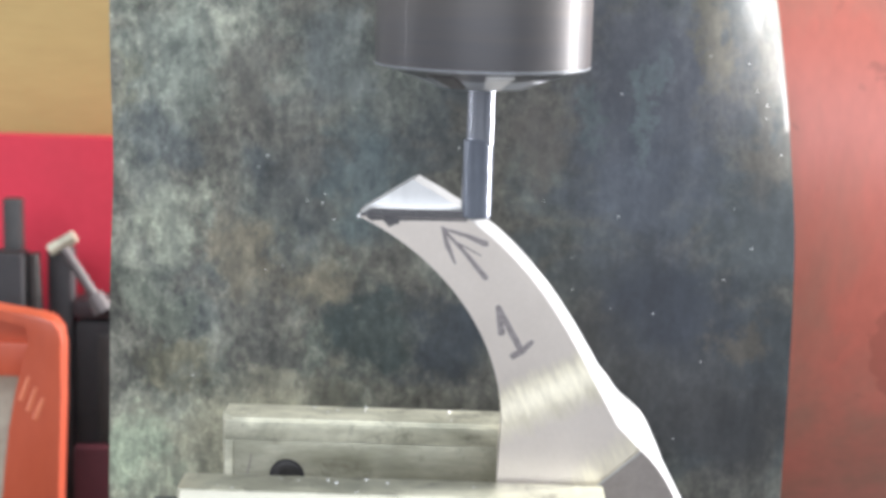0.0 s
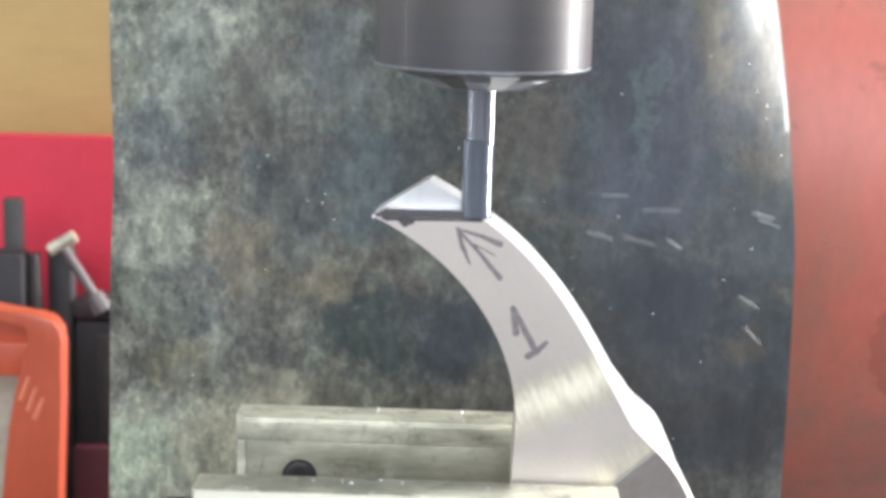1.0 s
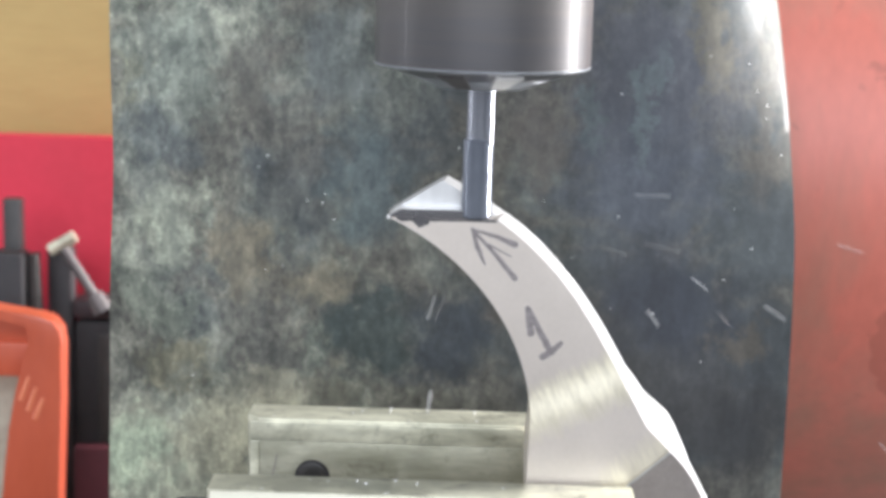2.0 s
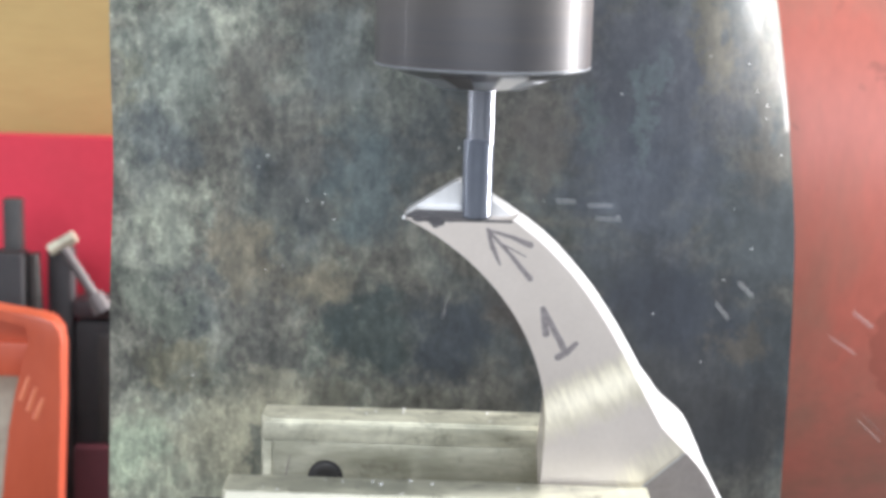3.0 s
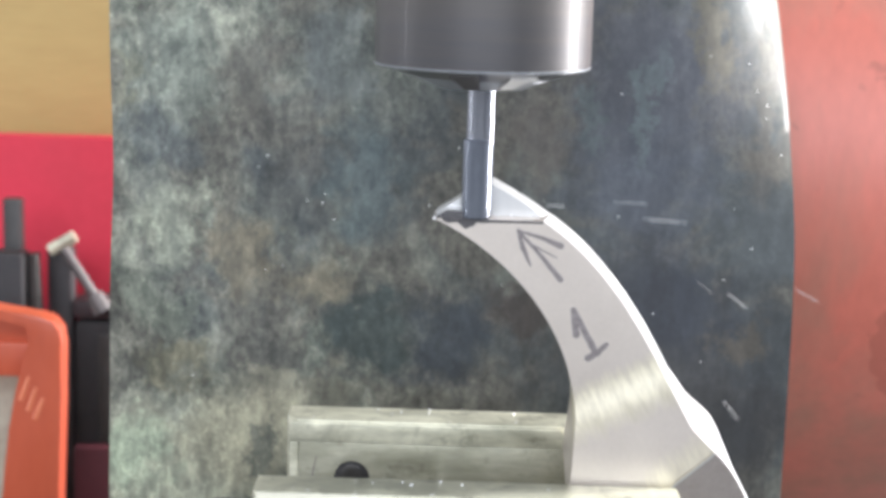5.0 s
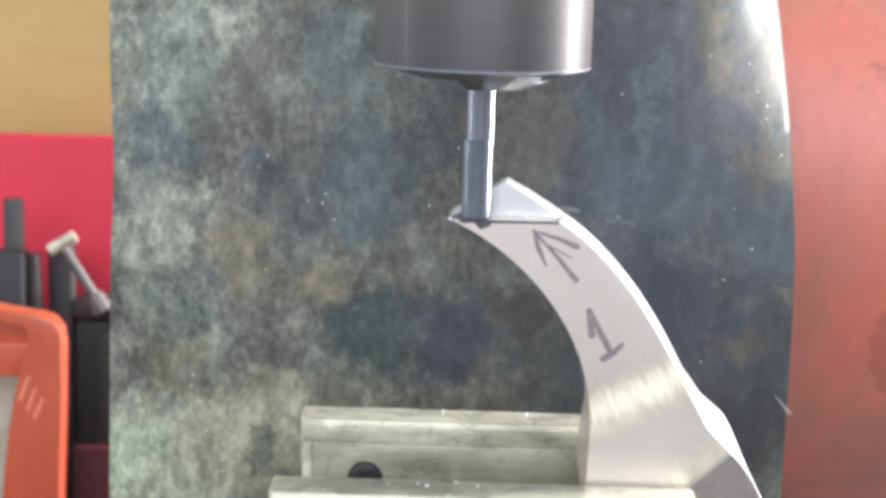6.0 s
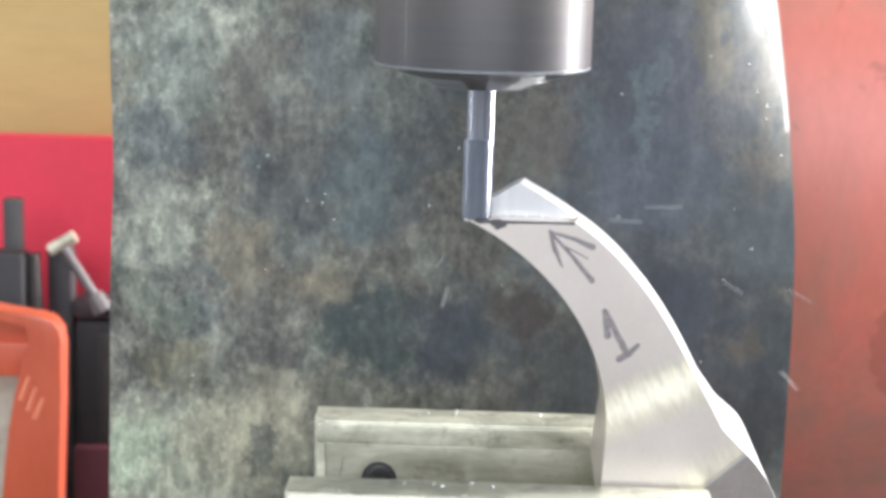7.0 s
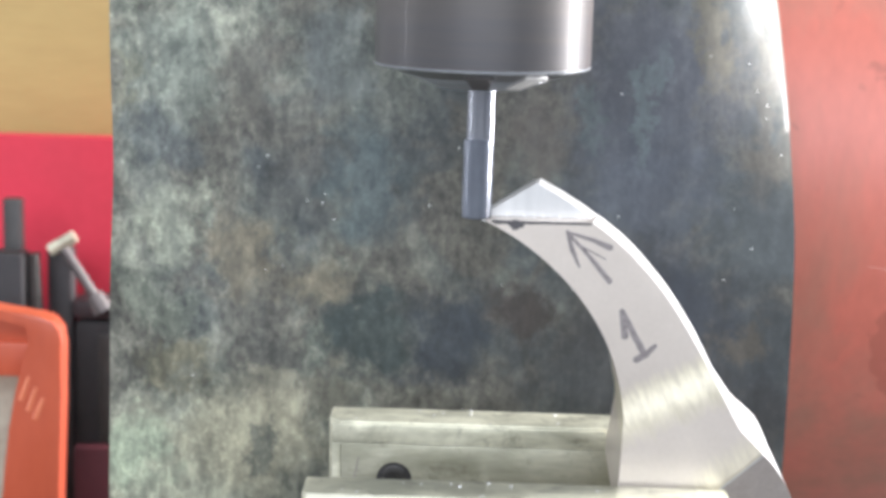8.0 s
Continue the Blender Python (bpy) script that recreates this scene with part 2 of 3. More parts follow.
# jaw metal in a paler tone: the light on the front bevel is painted in
LIT_EDGE = surface("lit_jaw_edge", (0.74, 0.72, 0.60), (0.86, 0.84, 0.72), (0.4, 0.55), 0.25, 60, 500, (0.3, 1, 1))
# one jaw metal in two tones; the darker is for the back jaw's face
JAW, JAW_DARK = jaw_metal("wiped_aluminium_jaw", 1.05, 0.5), jaw_metal("dark_aluminium_jaw", 0.66, 0.78)
STEEL = surface("ground_steel", (0.086, 0.088, 0.102), (0.132, 0.120, 0.112), (0.46, 0.56), 0.48, 18, 400, (0.1, 0.1, 3.5), 0.04, 0.0001, 0.06)
turned(STEEL)
CARBIDE = surface("polished_carbide", (0.23, 0.245, 0.29), (0.30, 0.31, 0.345), (0.08, 0.12), 0.75, 60, 800, (1, 1, 0.2), 0.03, 0.0001)
MILL = surface("worn_carbide_flutes", (0.135, 0.150, 0.185), (0.20, 0.218, 0.26), (0.15, 0.20), 0.6, 90, 900, (1, 1, 0.4), 0.06, 0.0001)
COLLET = surface("grey_collet", (0.26, 0.28, 0.31), (0.36, 0.38, 0.41), (0.4, 0.5), 0.5, 90, 600)
DARK_STEEL = surface("blued_steel", (0.16, 0.16, 0.17), (0.24, 0.24, 0.25), (0.26, 0.36), 0.8, 90, 600)
INK = surface("marker_ink", (0.045, 0.042, 0.046), (0.10, 0.095, 0.10), (0.45, 0.6), 0.0, 500, 2500)
INK_FAINT = surface("thin_marker_ink", (0.15, 0.132, 0.135), (0.31, 0.28, 0.28), (0.4, 0.55), 0.3, 700, 2500)


def red_board_paint():
    """Faded red lacquer with brown grime in upright drifts and a few dark nicks."""
    m, nt, bsdf = nodes_of("red_lacquered_board")
    vec, tall = coords(nt), coords(nt, (1.0, 1.0, 0.3))
    big, drift, nick, fine = noise_of(nt, vec, 11, 5), noise_of(nt, tall, 26, 5, 0.62), noise_of(nt, vec, 75, 3), noise_of(nt, tall, 220, 4)
    c = ramp_of(nt, big, [(0.3, (0.53, 0.152, 0.110)), (0.7, (0.68, 0.194, 0.144))])
    c = mix_of(nt, ramp_of(nt, drift, [(0.38, (0, 0, 0)), (0.64, (0.72, 0.72, 0.72))]), c, (0.38, 0.195, 0.142))
    c = mix_of(nt, ramp_of(nt, nick, [(0.66, (0, 0, 0)), (0.74, (0.4, 0.4, 0.4))]), c, (0.24, 0.075, 0.055))
    c = mix_of(nt, 0.22, c, ramp_of(nt, fine, [(0.3, (0.7, 0.7, 0.7)), (0.7, (1.2, 1.2, 1.2))]), "MULTIPLY")
    nt.links.new(c, bsdf.inputs["Base Color"])
    nt.links.new(ramp_of(nt, drift, [(0.3, (0.36,) * 3), (0.7, (0.55,) * 3)]), bsdf.inputs["Roughness"])
    bump_of(nt, bsdf, fine, 0.1, 0.0003)
    return m


SALMON = red_board_paint()
SCUFF_GLINT = surface("scuff_highlight_orange", (0.60, 0.15, 0.07), (0.74, 0.24, 0.13), (0.3, 0.45), 0.0, 60, 400)
PAD = surface("dull_red_board", (0.43, 0.130, 0.094), (0.53, 0.152, 0.112), (0.40, 0.55), 0.0, 14, 160, (1, 1, 0.5))
WOOD = surface("tan_plywood", (0.42, 0.28, 0.098), (0.55, 0.385, 0.155), (0.5, 0.7), 0.0, 10, 120, (0.6, 1, 4))
RED = surface("crimson_plastic", (0.60, 0.022, 0.050), (0.74, 0.042, 0.080), (0.6, 0.8), 0.0, 12, 200)
ORANGE = surface("orange_plastic", (0.42, 0.072, 0.033), (0.55, 0.108, 0.050), (0.32, 0.5), 0.0, 30, 300, (1, 1, 0.3))
BLACK = surface("black_tool_steel", (0.020, 0.019, 0.021), (0.052, 0.048, 0.052), (0.5, 0.7), 0.2, 40, 400)
GREY = surface("grey_tool_steel", (0.035, 0.034, 0.034), (0.085, 0.08, 0.078), (0.35, 0.5), 0.6, 40, 400)
CHROME = surface("dull_chrome", (0.125, 0.112, 0.114), (0.175, 0.16, 0.16), (0.42, 0.52), 0.5, 60, 500)
MAROON_BLACK = surface("brownish_black_plastic", (0.028, 0.016, 0.020), (0.055, 0.034, 0.038), (0.5, 0.7), 0.0, 40, 300)
MAROON = surface("dark_maroon_plastic", (0.07, 0.014, 0.022), (0.12, 0.024, 0.034), (0.5, 0.7), 0.0, 30, 300)
IRON = surface("cast_iron_table", (0.10, 0.10, 0.10), (0.18, 0.18, 0.17), (0.4, 0.6), 0.7, 20, 300)
PLASTER = surface("pale_plaster", (0.42, 0.43, 0.44), (0.54, 0.55, 0.56), (0.8, 0.95), 0.0, 3, 60)
CONCRETE = surface("grey_concrete", (0.16, 0.155, 0.15), (0.26, 0.25, 0.24), (0.8, 0.95), 0.0, 4, 80)
CHIP = surface("bright_chip", (0.78, 0.78, 0.79), (0.88, 0.88, 0.88), (0.25, 0.4), 0.3, 300, 1500)
CAST = surface("unmachined_aluminium", (0.25, 0.225, 0.215), (0.37, 0.335, 0.32), (0.5, 0.65), 0.4, 120, 800, (1, 1, 1), 0.3, 0.0003)
CREAM = surface("pale_strip", (0.24, 0.20, 0.15), (0.46, 0.42, 0.34), (0.6, 0.8), 0.0, 60, 400)


# ---- building helpers ----
def mesh_of(bm, name, materials, smooth_angle=35):
    bmesh.ops.recalc_face_normals(bm, faces=bm.faces)
    for f in bm.faces:
        f.smooth = True
    for e in bm.edges:
        e.smooth = len(e.link_faces) == 2 and e.calc_face_angle(0) < radians(smooth_angle)
    me = bpy.data.meshes.new(name)
    bm.to_mesh(me)
    bm.free()
    for m in (materials if isinstance(materials, (list, tuple)) else (materials,)):
        me.materials.append(m)
    return me


def part(name, bm, material, parent=None, label="", at=None, angle=35):
    ob = new(name, mesh_of(bm, name, material, angle))
    if parent is not None:
        ob.parent = parent
    if at is not None:
        ob.matrix_basis = at
    if label:
        ob["label"] = label
    return ob


def box(x0, x1, y0, y1, z0, z1, bevel=0.0, segments=2):
    bm = bmesh.new()
    bmesh.ops.create_cube(bm, size=1.0)
    for v in bm.verts:
        v.co = Vector((x0 + (v.co.x + 0.5) * (x1 - x0), y0 + (v.co.y + 0.5) * (y1 - y0), z0 + (v.co.z + 0.5) * (z1 - z0)))
    if bevel:
        bmesh.ops.bevel(bm, geom=bm.edges[:], offset=bevel, segments=segments, profile=0.6, affect="EDGES")
    return bm


def lathe(profile, steps=64, shape=None):
    """Turns (radius, z) pairs round the z axis; shape(angle, r, z) may change the radius."""
    bm = bmesh.new()
    rings = []
    for r, z in profile:
        ring = []
        for k in range(steps):
            a = 2 * math.pi * k / steps
            q = shape(a, r, z) if shape else r
            ring.append(bm.verts.new((q * math.cos(a), q * math.sin(a), z)))
        rings.append(ring)
    for lo, hi in zip(rings, rings[1:]):
        for k in range(steps):
            n = (k + 1) % steps
            bm.faces.new((lo[k], lo[n], hi[n], hi[k]))
    bm.faces.new(rings[0])
    bm.faces.new(rings[-1])
    return bm


def bezier(p, n):
    out = []
    for k in range(n + 1):
        s = k / n
        q = [Vector(v) for v in p]
        while len(q) > 1:
            q = [a.lerp(b, s) for a, b in zip(q, q[1:])]
        out.append(q[0])
    return out


def rod(a, b, radius, r2=None, steps=20, bm=None):
    """A round bar from a to b."""
    bm = bm or bmesh.new()
    a, b = Vector(a), Vector(b)
    turn = (b - a).to_track_quat("Z", "Y").to_matrix().to_4x4()
    bmesh.ops.create_cone(bm, cap_ends=True, segments=steps, radius1=radius, radius2=radius if r2 is None else r2,
                          depth=(b - a).length, matrix=Matrix.Translation((a + b) / 2) @ turn)
    return bm


def prism(outline, y0, y1, bevel=0.0):
    """An outline in x and z given thickness in y."""
    bm = bmesh.new()
    fr = [bm.verts.new((x, y0, z)) for x, z in outline]
    bk = [bm.verts.new((x, y1, z)) for x, z in outline]
    n = len(outline)
    bm.faces.new(fr)
    bm.faces.new(bk[::-1])
    for k in range(n):
        bm.faces.new((fr[k], bk[k], bk[(k + 1) % n], fr[(k + 1) % n]))
    if bevel:
        bmesh.ops.bevel(bm, geom=bm.edges[:], offset=bevel, segments=2, profile=0.6, affect="EDGES")
    return bm


def stroke(points, widths, y=-0.00012, seed=1):
    """A felt-pen stroke lying on a face that looks along -y: a thin ribbon with round ends and a wavering edge."""
    rnd = random.Random(seed)
    pts = [Vector((x * MM, y, z * MM)) for x, z in points]
    line, wide = [], []
    for (a, b), (wa, wb) in zip(zip(pts, pts[1:]), zip(widths, widths[1:])):
        for k in range(8):
            line.append(a.lerp(b, k / 8))
            wide.append(wa + (wb - wa) * k / 8)
    line.append(pts[-1])
    wide.append(widths[-1])
    bm = bmesh.new()
    pairs = []
    for k, (p, w) in enumerate(zip(line, wide)):
        d = (line[min(k + 1, len(line) - 1)] - line[max(k - 1, 0)]).normalized()
        side = Vector((-d.z, 0, d.x)) * (w * MM / 2)
        a, b = p + side * (1 + rnd.uniform(-0.12, 0.12)), p - side * (1 + rnd.uniform(-0.12, 0.12))
        pairs.append((bm.verts.new(a), bm.verts.new(b)))
    for (a, b), (c, d) in zip(pairs, pairs[1:]):
        bm.faces.new((a, b, d, c))
    for (a, b), sign in ((pairs[0], -1), (pairs[-1], 1)):
        mid, r = (a.co + b.co) / 2, (a.co - b.co).length / 2
        along = Vector(((b.co - a.co).z, 0, -(b.co - a.co).x)).normalized() * -sign
        cross = (a.co - b.co).normalized()
        arc = [bm.verts.new(mid + cross * r * math.cos(math.pi * k / 6) + along * r * math.sin(math.pi * k / 6)) for k in range(1, 6)]
        bm.faces.new([a, *arc, b])
    bmesh.ops.remove_doubles(bm, verts=bm.verts, dist=1e-7)
    res = bmesh.ops.extrude_face_region(bm, geom=bm.faces[:])
    for v in res["geom"]:
        if isinstance(v, bmesh.types.BMVert):
            v.co.y += 0.0001
    return bm


# ---- room ----
def room():
    """Plain assumed workshop round the bench, out of view, with a window opening to the east, west and south."""
    def wall(name, x0, x1, y0, y1, z0, z1):
        ob = part(name, box(x0, x1, y0, y1, z0, z1), PLASTER)
        return tagged(ob, "plain pale plaster workshop wall", "wall", kind="structure")
    t = 0.12
    lo, hi = -0.9, 2.1
    wall("wall_north", -1.5, 1.5, 1.6, 1.6 + t, lo, hi)
    # south wall round its opening
    wall("wall_south", -1.5, 1.5, -2.0 - t, -2.0, lo, 0.38)
    wall("wall_south_head", -1.5, 1.5, -2.0 - t, -2.0, 1.72, hi)
    wall("wall_south_pier", -1.5, -1.12, -2.0 - t, -2.0, 0.38, 1.72)
    wall("wall_south_post", 1.12, 1.5, -2.0 - t, -2.0, 0.38, 1.72)
    # east wall
    wall("wall_east", 1.5, 1.5 + t, -2.0, 1.6, lo, -0.22)
    wall("wall_east_head", 1.5, 1.5 + t, -2.0, 1.6, 1.42, hi)
    wall("wall_east_pier", 1.5, 1.5 + t, -2.0, 0.23, -0.22, 1.42)
    wall("wall_east_post", 1.5, 1.5 + t, 0.77, 1.6, -0.22, 1.42)
    # west wall
    wall("wall_west", -1.5 - t, -1.5, -2.0, 1.6, lo, -0.12)
    wall("wall_west_head", -1.5 - t, -1.5, -2.0, 1.6, 1.32, hi)
    wall("wall_west_pier", -1.5 - t, -1.5, -2.0, -0.15, -0.12, 1.32)
    wall("wall_west_post", -1.5 - t, -1.5, 0.11, 1.6, -0.12, 1.32)
    tagged(part("ceiling", box(-1.62, 1.62, -2.12, 1.72, hi, hi + t), PLASTER), "plain pale workshop ceiling", "ceiling", kind="structure")
    tagged(part("floor", box(-1.62, 1.62, -2.12, 1.72, lo - t, lo), CONCRETE), "grey concrete workshop floor", "floor", kind="structure")


BENCH_Z = -0.12


def bench():
    tagged(part("bench_top", box(-0.75, 0.75, -0.22, 0.75, BENCH_Z - 0.78, BENCH_Z, 0.004), IRON),
           "dark cast-iron machine bed under the table", "machine bed", kind="structure")
    tagged(part("machine_table", box(-0.42, 0.42, -0.14, 0.16, BENCH_Z, 0.0, 0.003), IRON),
           "grey cast-iron milling table", "machine table", kind="structure")


# ---- stained sheet behind the tool ----
def curl_of(z):
    return min(max(0.0, (z - 0.118) / 0.090), 1.6) ** 1.5


def sheet_y(x, z):
    far, low = max(0.0, (x - 0.055) / 0.062), max(0.0, (0.10 - z) / 0.10)
    y = 0.130 + 0.030 * curl_of(z) * far ** 2.9
    y += 0.0016 * math.sin(x * 40 + 1.0) * math.sin(z * 22) + 0.0008 * math.sin(x * 90 + z * 60)
    y += 0.0005 * math.sin(x * 420) * math.exp(-((x - 0.060) / 0.020) ** 2 - ((z - 0.175) / 0.030) ** 2)
    return y + 0.003 * low * max(0.0, (x - 0.07) / 0.045) ** 2


def chip_guard():
    """A thin bent sheet standing on the table; its upper corner curls back."""
    nx, nz = 90, 110
    x0, x1, z0, z1 = -0.1166, 0.1165, 0.0, 0.30
    bm = bmesh.new()
    grid = []
    for j in range(nz + 1):
        v = j / nz
        z = z0 + (z1 - z0) * v
        row = []
        for i in range(nx + 1):
            u = i / nx
            left = x0 + 0.0006 + 0.012 * (z - 0.035) + 0.0024 * math.exp(-((z - 0.150) / 0.035) ** 2)
            x = left + (x1 - left) * u + 0.0006 * math.sin(z * 31)
            y = sheet_y(x, z)
            x -= 0.0062 * min(1.5, max(0.0, (z - 0.130) / 0.080)) ** 1.6 * max(0.0, (x - 0.055) / 0.062) ** 2.4
            row.append(bm.verts.new((x, y, z)))
        grid.append(row)
    for a, b in zip(grid, grid[1:]):
        for k in range(nx):
            bm.faces.new((a[k], a[k + 1], b[k + 1], b[k]))
    res = bmesh.ops.extrude_face_region(bm, geom=bm.faces[:])
    for v in res["geom"]:
        if isinstance(v, bmesh.types.BMVert):
            v.co.y += 0.0012
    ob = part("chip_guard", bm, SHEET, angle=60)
    return tagged(ob, "thin stained grey sheet metal standing behind the milling tool", "sheet metal")


# ---- spindle, chuck and end mill ----
TOOL = (8.7 * MM, 2.0 * MM, 158.0 * MM)


def cutter():
    """Tool holder with nut and end mill; its origin is the mill's tip."""
    tool = new("tool_holder")
    tool.matrix_basis = Matrix.Translation(TOOL)
    body = [(0.0262, 0.0388), (0.0270, 0.0394), (0.0272, 0.0404), (0.0272, 0.0600), (0.0272, 0.1000), (0.0272, 0.1300)]
    part("holder_body", lathe(body, 128), STEEL, tool, "ground steel holder with vertical glints")

    nut = [(0.0166, 0.0360), (0.0168, 0.0360), (0.0180, 0.0364), (0.0240, 0.0384), (0.0250, 0.0388), (0.0250, 0.0392)]
    part("clamping_nut", lathe(nut, 96), DARK_STEEL, tool, "dark clamping nut with two flats")
    part("collet", lathe([(0.0050, 0.0335), (0.0108, 0.0336), (0.0118, 0.0340), (0.0169, 0.0359), (0.0169, 0.0363)], 96), COLLET, tool, "pale blue-grey collet face")
    # the first flat's glint is painted in by giving it a paler metal
    for turn, metal in ((11, ALU_CUT), (-27, STEEL)):
        bm = bmesh.new()
        rows = []
        for r, z in ((0.0126, 0.0342), (0.0170, 0.0359), (0.0222, 0.0377)):
            row = []
            for k in range(5):
                a = radians(-90 + turn + (k - 2) * 4.5)
                row.append(bm.verts.new(((r + 0.0003) * math.cos(a), (r + 0.0003) * math.sin(a), z - 0.0003)))
            rows.append(row)
        for lo, hi in zip(rows, rows[1:]):
            for k in range(4):
                bm.faces.new((lo[k], lo[k + 1], hi[k + 1], hi[k]))
        res = bmesh.ops.extrude_face_region(bm, geom=bm.faces[:])
        for v in res["geom"]:
            if isinstance(v, bmesh.types.BMVert):
                v.co.z += 0.0009
        part("nut_flat", bm, metal, tool, "ground flat on the nut")
    part("rim_ring", lathe([(0.0262, 0.0388), (0.0268, 0.0389), (0.0273, 0.0392), (0.0273, 0.0394), (0.0271, 0.0395)], 128), COLLET, tool, "thin paler rim")
    part("shank", lathe([(0.0036, 0.0190), (0.0036, 0.0345)], 64), CARBIDE, tool, "polished carbide shank")

    def fluted(a, r, z):
        return r * (1 - 0.012 * max(0.0, math.cos(4 * (a - z * 190))) ** 3)
    flute = [(0.0030, 0.0), (0.0038, 0.0003)]
    flute += [(0.0039, 0.0003 + 0.0197 * k / 48) for k in range(1, 49)]
    flute += [(0.0039, 0.0204), (0.0034, 0.0206)]
    bm = lathe(flute, 96, fluted)
    bmesh.ops.translate(bm, verts=bm.verts, vec=(-0.0005, 0, 0))
    part("cutting_end", bm, MILL, tool, "fluted carbide cutting end")
    return tagged(tool, "spinning steel tool holder with a carbide end mill", "milling tool")


# ---- clamped workpiece ----
BACK_TIP = 0.0130
LEDGE = 158.0


def bend(x, z):
    """How far a point lies below the bend that crosses the arm."""
    return 0.1125 + 0.476 * (x - 0.0159) - z


def front_y(x, z):
    s = min(1.0, max(0.0, bend(x, z) / 0.010))
    y = -0.0008 * s * s * (3 - 2 * s) - 0.025 * max(0.0, bend(x, z) - 0.005)
    d = ((x - 0.0443) * 7.4 - (z - 0.0906) * 8.4) / 11.2
    return y + 0.5 * max(0.0, d)


def back_y(z, out):
    """Depth of the arm's back; the root is deepest on its hollow side."""
    y = float(np.interp(z, (0.108, 0.1125, 0.125, 0.143, 0.158), (0.037, 0.032, 0.0235, 0.0165, BACK_TIP)))
    return y + 0.018 * (1 - out) * min(1.0, max(0.0, (0.108 - z) / 0.026))


def swell(z):
    """How far the outer side runs out behind its front edge, in millimetres."""
    return float(np.interp(z, (0.060, 0.084, 0.091, 0.0985, 0.1125, 0.125, 0.143, 0.158), (2.4, 0.6, 1.5, 3.5, 1.5, 1.7, 1.6, 2.4)))


INNER = [(-21.9, 157.9), (-9.0, 152.4), (7.6, 139.6), (15.0, 123.4), (16.4, 106.5)]
INNER_LOW = [(16.4, 106.5), (16.4, 99.0), (15.4, 90.0), (15.2, 60.0)]
OUTER = [(6.1, 158.0), (27.3, 144.1), (36.0, 122.8), (47.1, 104.1)]
OUTER_LOW = [(47.1, 104.1), (54.0, 97.5), (61.5, 91.0), (62.5, 84.0), (74.0, 60.0)]


def hook():
    piece = new("hook_workpiece")
    arc_in = [v.to_2d() for v in bezier([(x, z, 0) for x, z in INNER], 44)]
    arc_in = arc_in[:-1] + [v.to_2d() for v in bezier([(x, z, 0) for x, z in INNER_LOW], 22)]
    arc_out = [v.to_2d() for v in bezier([(x, z, 0) for x, z in OUTER], 44)] + [v.to_2d() for v in bezier([(x, z, 0) for x, z in OUTER_LOW], 22)][1:]

    def even(line, n):
        length = [0.0]
        for a, b in zip(line, line[1:]):
            length.append(length[-1] + (b - a).length)
        out = []
        for k in range(n + 1):
            s = length[-1] * k / n
            j = max(i for i in range(len(line) - 1) if length[i] <= s + 1e-9)
            f = (s - length[j]) / max(1e-9, length[j + 1] - length[j])
            out.append(line[j].lerp(line[j + 1], min(1.0, f)))
        return out
    n, m = 64, 16
    arc_in, arc_out = even(arc_in, n), even(arc_out, n)
    bm = bmesh.new()
    front, back = [], []
    for a, b in zip(arc_in, arc_out):
        fr, bk = [], []
        for k in range(m + 1):
            p = a.lerp(b, k / m) * MM
            fr.append(bm.verts.new((p.x, 0.0, p.y)))
            out = k / m
            tuck = 0.0014 * (1 - out) * min(1.0, max(0.0, (0.112 - p.y) / 0.010)) + 0.006 * (1 - out) * min(1.0, max(0.0, (0.080 - p.y) / 0.014))
            bk.append(bm.verts.new((p.x + swell(p.y) * MM * out + tuck, back_y(p.y, out), p.y)))
        front.append(fr)
        back.append(bk)
    for j in range(n):
        for k in range(m):
            bm.faces.new((front[j][k], front[j][k + 1], front[j + 1][k + 1], front[j + 1][k]))
            bm.faces.new((back[j][k + 1], back[j][k], back[j + 1][k], back[j + 1][k + 1]))
        bm.faces.new((front[j][0], front[j + 1][0], back[j + 1][0], back[j][0]))
        bm.faces.new((front[j][m], back[j][m], back[j + 1][m], front[j + 1][m])).material_index = 2
    for j in (0, n):
        for k in range(m):
            q = (front[j][k], back[j][k], back[j][k + 1], front[j][k + 1])
            bm.faces.new(q if j == 0 else q[::-1])
    for at, across in (((0.0443, 0, 0.0906), (7.4, 0, -8.4)), ((0.0446, 0, 0.0902), (7.4, 0, -8.4)), ((0.0159, 0, 0.1125), (0.476, 0, -1.0))):
        bmesh.ops.bisect_plane(bm, geom=bm.verts[:] + bm.edges[:] + bm.faces[:], plane_co=at, plane_no=across, dist=1e-6)
    for v in bm.verts:
        if abs(v.co.y) < 1e-6:
            v.co.y = front_y(v.co.x, v.co.z)
    for f in bm.faces:
        c = f.calc_center_median()
        away = (c.x - 0.0443) * 7.4 - (c.z - 0.0906) * 8.4
        f.normal_update()
        if f.material_index == 2:
            continue
        f.material_index = 0 if away < 1e-5 or abs(f.normal.y) < 0.7 or c.y > 0.012 else 2 if away < 0.0055 else 1
    part("arm", bm, [ARM, CAST, ALU_CUT], piece, "curved brushed aluminium arm", angle=28)
    # thin fin left above the milled ledge
    fin = [(-21.5, LEDGE), (-21.0, 158.8), (-8.5, 166.8), (-8.0, 166.75), (-1.9, 163.4), (3.2, 160.3), (6.0, LEDGE)]
    bm = prism([(x * MM, z * MM) for x, z in fin], 0.006, BACK_TIP - 0.0005)
    for v in bm.verts:
        if v.co.y > 0.01 and v.co.x > -0.0082:
            v.co.x += 0.0012 if v.co.z > 0.159 else 0.0024
            v.co.z += 0.0005 if v.co.z > 0.159 else 0.0
